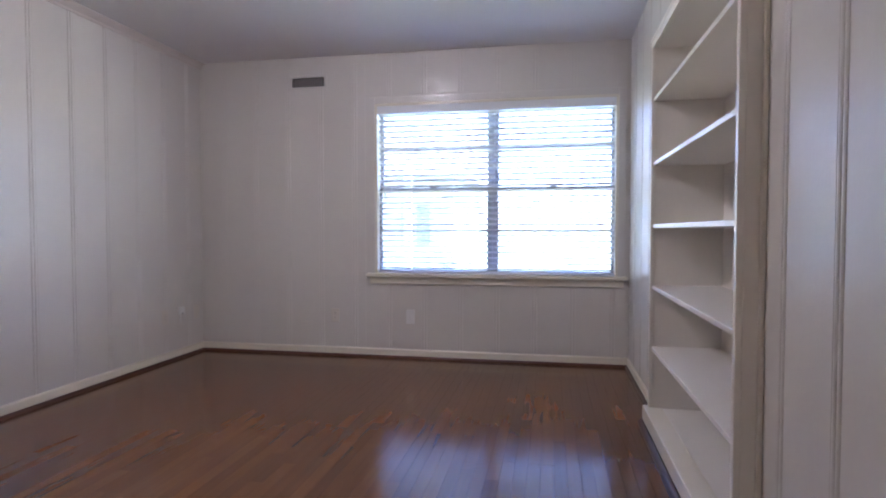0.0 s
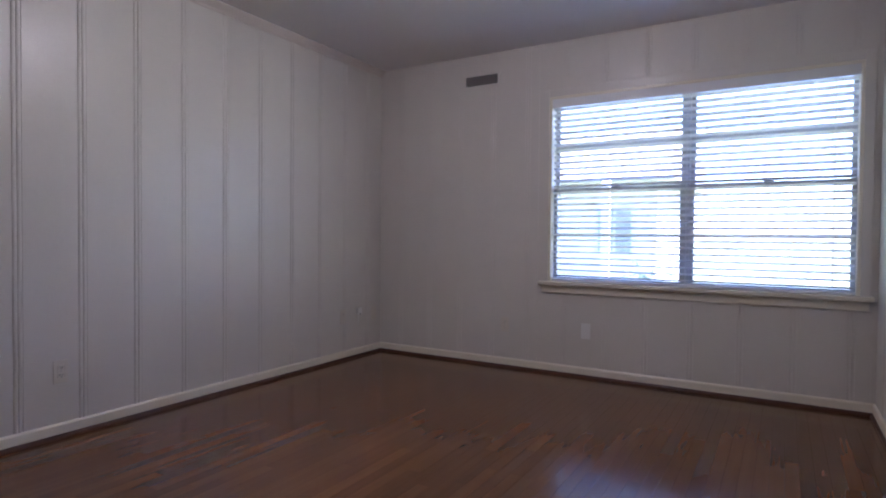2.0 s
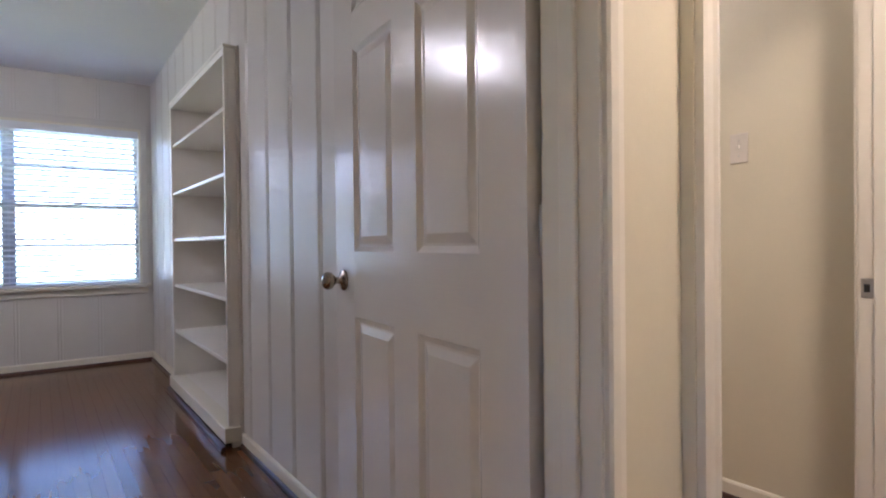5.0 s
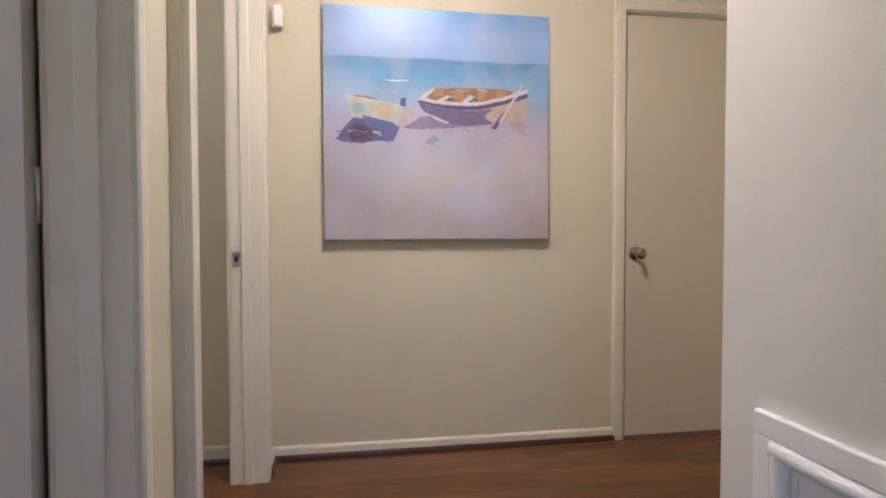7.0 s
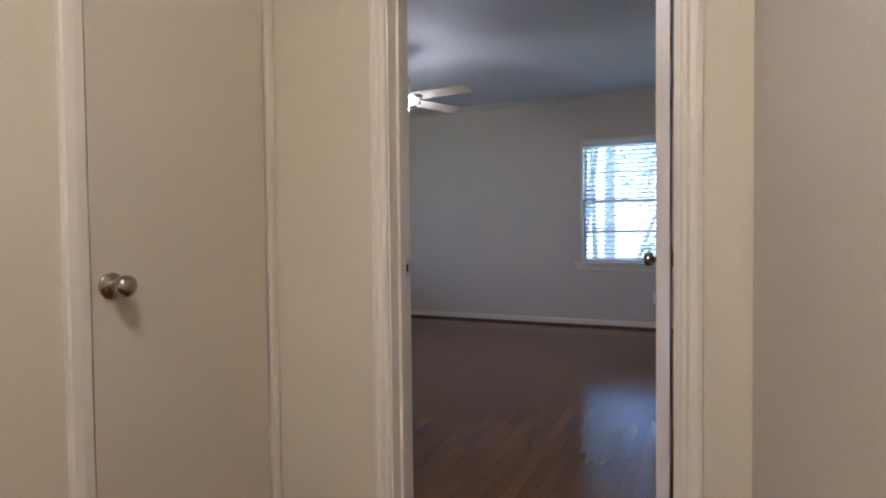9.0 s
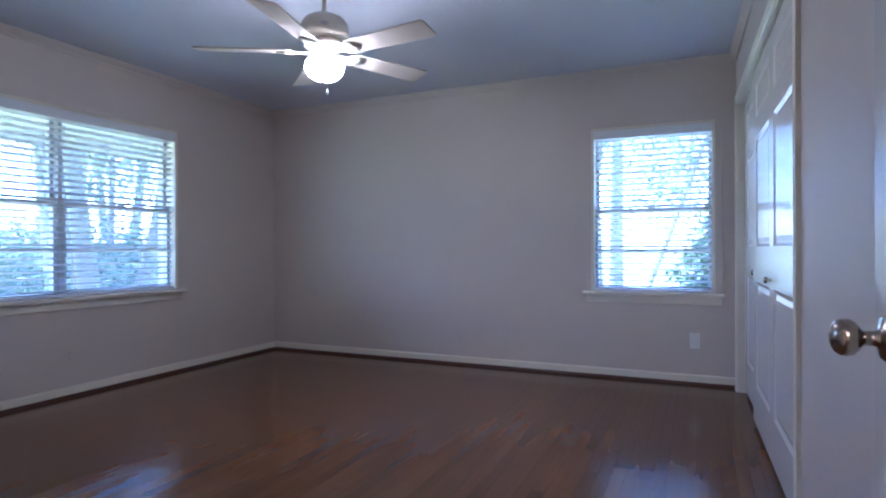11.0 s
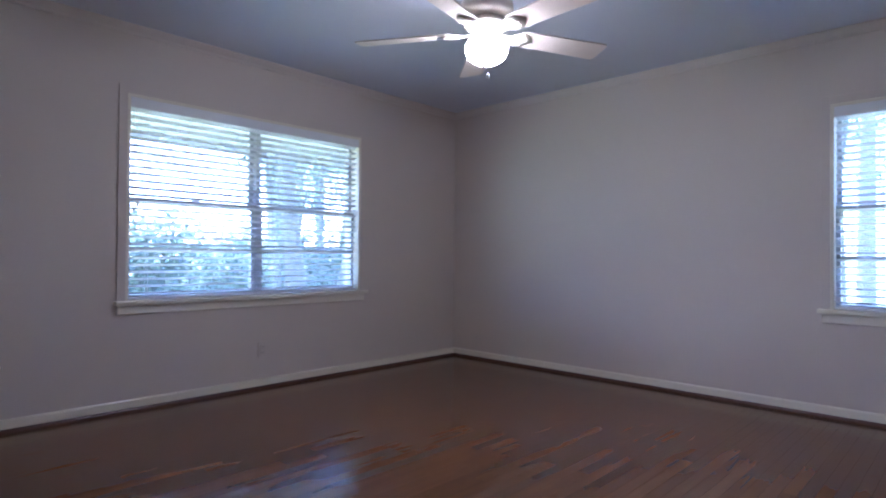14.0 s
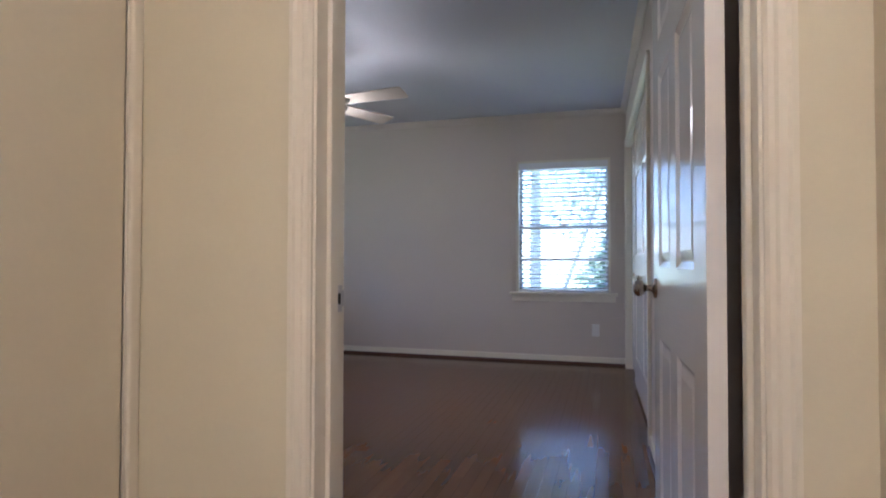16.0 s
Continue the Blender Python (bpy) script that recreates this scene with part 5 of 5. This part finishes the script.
def tree(x, y, h, stems, seed, crown_r, label, r=0.11, leaf_count=1500, low=0.45, way=None):
    rng = random.Random(seed)
    t = thing("tree", pose(x, y, -0.45), label, "tree", "garden trees")
    bm, cb = bmesh.new(), bmesh.new()
    for k in range(stems):
        a = 2 * math.pi * k / stems + rng.random()
        foot = (0.16 * stems * 0.4 * math.cos(a), 0.16 * stems * 0.4 * math.sin(a), -0.05)
        lean = rng.uniform(0.25, 0.9)
        top = (foot[0] + lean * math.cos(a), foot[1] + lean * math.sin(a), h * rng.uniform(0.75, 0.95))
        if way:
            top = (foot[0] + way[0], foot[1] + way[1], h * 0.9)
        limb(bm, foot, top, r * rng.uniform(0.7, 1.1), r * 0.35, (rng.uniform(-0.15, 0.15), rng.uniform(-0.15, 0.15), 0))
        for _ in range(4):
            f = rng.uniform(low, 0.9)
            s = Vector(foot).lerp(Vector(top), f)
            e = s + Vector((rng.uniform(-1, 1), rng.uniform(-1, 1), rng.uniform(0.4, 1.0))) * crown_r * 0.6
            limb(bm, s, e, r * 0.35, r * 0.10, (0, 0, 0.1), 4, 6)
            leaf_cloud(cb, rng, e, (crown_r * 0.5, crown_r * 0.5, crown_r * 0.38), 2 * leaf_count // (stems * 5), 0.05)
        leaf_cloud(cb, rng, top, (crown_r * 0.8, crown_r * 0.8, crown_r * 0.5), 2 * leaf_count // (stems * 3), 0.055)
    part("trunk", bm, BARK, t)
    part("crown", cb, LEAF, t)


def bush(x, y, z, spread, seed, count, label, size=0.05, leaf=LEAF):
    rng = random.Random(seed)
    t = thing("bush", pose(x, y, z), label, "bush", "garden bushes")
    bm, cb = bmesh.new(), bmesh.new()
    for _ in range(7):
        e = (rng.uniform(-0.6, 0.6) * spread[0], rng.uniform(-0.6, 0.6) * spread[1], rng.uniform(0.5, 1.1) * spread[2])
        limb(bm, (0, 0, 0), e, 0.018, 0.005, (0, 0, 0.05), 4, 5)
        leaf_cloud(cb, rng, e, (spread[0] * 0.6, spread[1] * 0.6, spread[2] * 0.5), count // 7, size)
    part("stem", bm, BARK, t)
    part("foliage", cb, leaf, t)


SLIM = "slim pale trunk in a clump beside the bedroom"
tree(9.0, -7.25, 7.0, 1, 3, 1.5, SLIM, r=0.07, leaf_count=1400, way=(0.3, 0.7))
tree(9.3, -7.60, 7.4, 1, 4, 1.5, SLIM, r=0.06, leaf_count=1400, way=(0.5, 0.5))
tree(8.8, -7.35, 6.6, 1, 6, 1.5, SLIM, r=0.06, leaf_count=1400, way=(-0.2, 0.9))
tree(9.6, -8.35, 7.0, 1, 10, 1.6, SLIM, r=0.08, leaf_count=1600, way=(0.3, -0.6))
tree(8.1, -7.10, 7.5, 1, 5, 1.7, "thick grey trunk close to the bedroom", r=0.135, leaf_count=2000, way=(0.2, 0.35))
tree(8.3, -7.55, 6.8, 1, 14, 1.6, "trunk leaning away from its neighbour", r=0.10, leaf_count=1600, way=(0.2, -1.5))
tree(11.6, -8.8, 7.5, 2, 16, 2.2, "leafy tree of two trunks behind the lawn", r=0.13, leaf_count=4200, low=0.2)
tree(13.5, -11.2, 8.0, 2, 18, 2.6, "leafy tree of two trunks behind the lawn", r=0.15, leaf_count=4800, low=0.15)
tree(14.0, -1.0, 8.5, 2, 8, 2.6, "broad leafy tree behind the lawn")
tree(16.0, -11.4, 9.0, 2, 9, 2.8, "broad leafy tree far behind the lawn", leaf_count=3600, low=0.3)
tree(2.45, -12.2, 7.5, 1, 11, 1.7, "grey trunk south of the house", r=0.14, leaf_count=2200, way=(-0.1, 0.2))
tree(2.75, -12.6, 7.0, 1, 19, 1.6, "slim trunk south of the house", r=0.07, leaf_count=1800, way=(0.2, 0.1))
tree(2.25, -11.4, 6.0, 1, 20, 1.5, "slim leaning trunk south of the house", r=0.05, leaf_count=1000, way=(-1.9, -0.3))
tree(3.6, -13.6, 7.5, 2, 26, 2.0, "leafy tree of two trunks south of the house", r=0.10, leaf_count=6000, low=0.2)
tree(0.6, -16.5, 9.0, 2, 12, 2.6, "broad leafy tree south of the house", leaf_count=8000, low=0.15)
tree(5.4, -16.0, 9.0, 2, 13, 2.8, "broad leafy tree south of the house", leaf_count=3600, low=0.3)
tree(-2.2, -14.0, 8.0, 2, 15, 2.4, "broad leafy tree south of the house", leaf_count=2400)
tree(-5.2, 13.0, 6.0, 1, 17, 1.5, "single-trunk tree north of the house", r=0.12)
bush(9.0, -5.45, -0.45, (0.75, 0.62, 1.45), 21, 3600, "tall rounded bush on the lawn", 0.055)
bush(10.2, -6.7, -0.45, (0.8, 0.7, 1.25), 22, 1500, "loose green bush on the lawn", 0.06)
bush(9.6, -7.9, -0.45, (0.8, 0.7, 1.0), 27, 2200, "loose green bush at the foot of the trunks", 0.06)
bush(9.4, -3.4, -0.45, (1.2, 1.2, 1.2), 23, 1600, "loose green bush on the lawn")
bush(12.6, -9.4, -0.45, (1.6, 1.6, 1.5), 28, 4000, "wide leafy bush behind the lawn", 0.08)
bush(1.04, -8.5, -0.45, (0.60, 0.55, 1.50), 24, 9000, "dense dark green bush against the bedroom wall", 0.038, SHRUB)
bush(-1.6, 10.0, -0.45, (0.5, 0.5, 0.75), 25, 700, "low bush before the neighbour's house")



# fence of upright boards behind the lawn
fence = thing("fence", pose(18.0, -6, -0.45), "weathered board fence behind the lawn", "fence")
first = None
for i in range(110):
    y = -16 + i * 0.27
    if first is None:
        first = part("slat", boxes((-0.01, 0.01, -0.13, 0.13, 0, 1.7)), BARK, fence)
        first.location = (0, y, 0)
    else:
        o = new("slat", first.data)
        o.parent = fence
        o.location = (0, y, 0.02 * (i % 3))
for z in (0.4, 1.3):
    part("rail", boxes((0.012, 0.06, -16.2, 13.8, z, z + 0.09)), BARK, fence)

# porch roof along the bedroom's east side
porch = thing("porch_roof", pose(B_E + 0.2, 0, 0), "pale boarded porch roof over the east windows", "porch")
part("soffit", boxes((0.0, 2.1, -7.5, -2.2, 2.22, 2.25)), SOFFIT, porch)
part("fascia", boxes((2.1, 2.14, -7.5, -2.2, 2.14, 2.34)), SOFFIT, porch)
for i in range(9):
    y = -7.3 + i * 0.61
    part("rafter", boxes((0.0, 2.1, y - 0.02, y + 0.02, 2.16, 2.22)), SOFFIT, porch)

# neighbour's house north of the study
house = thing("neighbour_house", pose(-5.2, 17.0, -0.45), "pale single-storey neighbour house with a porch", "house")
part("wall", boxes((-6, 2.6, 0, 6, 0, 3.1)), SIDING, house)
bm = bmesh.new()
prism(bm, (-6.5, -0.9, 3.0), (3.1, -0.9, 3.0), (0, 1), [(0, 0), (3.9, 1.9), (7.8, 0)])
part("roof", bm, ROOF, house)
for x in (-3.6, -0.9, 1.5):
    win = part("window", boxes((x - 0.5, x + 0.5, -0.03, 0.0, 1.0, 2.3)), SOFFIT, house)
    part("pane", boxes((x - 0.44, x - 0.03, -0.036, -0.031, 1.06, 2.24)), FARGLASS, win)
    part("pane", boxes((x + 0.03, x + 0.44, -0.036, -0.031, 1.06, 2.24)), FARGLASS, win)
for x in (-2.6, 1.66):
    part("porch_post", boxes((x - 0.10, x + 0.10, -1.6, -1.46, 0, 3.0)), SIDING, house)

# ---- oak strip floor ----
solid("floor", boxes((-3.3, 5.6, -7.2, 5.5, -0.2, -0.016)), SUBFLOOR, "dark gaps under a brown oak strip floor", "floor")
floor_ob = bpy.data.objects["floor"]
SW, GAP = 0.057, 0.0008
rng = random.Random(42)
meshes = {}


def strip_mesh(n):
    """A floor strip n tenths of a metre long shared by all of that length."""
    if n not in meshes:
        bm = bmesh.new()
        h, l = SW / 2 - GAP / 2, n * 0.05 - GAP / 2
        low = [bm.verts.new((x, y, -0.016)) for x, y in ((-h, -l), (h, -l), (h, l), (-h, l))]
        top = [bm.verts.new((x, y, 0)) for x, y in ((-h, -l), (h, -l), (h, l), (-h, l))]
        for i in range(4):
            bm.faces.new((low[i], low[(i + 1) % 4], top[(i + 1) % 4], top[i]))
        bm.faces.new(top)
        bmesh.ops.recalc_face_normals(bm, faces=bm.faces)
        me = bpy.data.meshes.new("floor_strip")
        bm.to_mesh(me)
        bm.free()
        me.materials.append(FLOOR)
        meshes[n] = me
    return meshes[n]


def laid(x0, x1, y0, y1, near):
    """Rows of strips along y, clipped to the space; those of the near stretch are pieces of their own."""
    singles, rest = [], []
    cols = int(math.ceil((x1 - x0) / SW))
    for c in range(cols):
        x = x0 + SW * (c + 0.5)
        y = y0 - rng.randint(0, 8) * 0.1
        while y < y1:
            n = rng.randint(5, 16)
            yc = y + n * 0.05
            (singles if near(x, yc) else rest).append((x, yc, n))
            y += n * 0.1
    return singles, rest


spaces = [((A_W, A_E, PASS_Y, A_N), lambda x, y: -1.3 < x < 0.5 and 2.0 < y < 3.9), ((PASS_X, A_E, HA0, PASS_Y), lambda x, y: False),
          ((-3.0, PASS_X, HS, HA0), lambda x, y: False), ((PASS_X, V_E, HS, HA0), lambda x, y: 1.5 < x), ((V_W, V_E, V_S, HS), lambda x, y: 1.2 < x),
          ((0.8, B_E, B_S, V_S), lambda x, y: 1.4 < x < 3.3 and -5.6 < y < -3.9), ((A_E + 0.12, 2.162, HA0, 2.0), lambda x, y: False)]
count, verts, faces = 0, [], []
for area, near in spaces:
    singles, rest = laid(*area, near)
    lo_y, hi_y = area[2], area[3]
    for x, y, n in singles:
        if count < 300 and y - n * 0.05 > lo_y and y + n * 0.05 < hi_y:
            o = new("floor_strip", strip_mesh(n))
            o.parent = floor_ob
            o.location = (x, y, -0.00015 * rng.random())
            count += 1
        else:
            rest.append((x, y, n))
    for x, y, n in rest:
        me = strip_mesh(n)
        base = len(verts)
        dz_ = -0.00015 * rng.random()
        verts.extend((x + v.co.x, min(max(y + v.co.y, lo_y), hi_y), v.co.z + dz_) for v in me.vertices)
        faces.extend(tuple(base + i for i in p.vertices) for p in me.polygons)
me = bpy.data.meshes.new("floor_strips")
me.from_pydata(verts, [], faces)
me.materials.append(FLOOR)
rest_ob = new("floor_strips", me)
rest_ob.parent = floor_ob
tagged(rest_ob, "brown stained oak floor strips", "", "", "stuff")
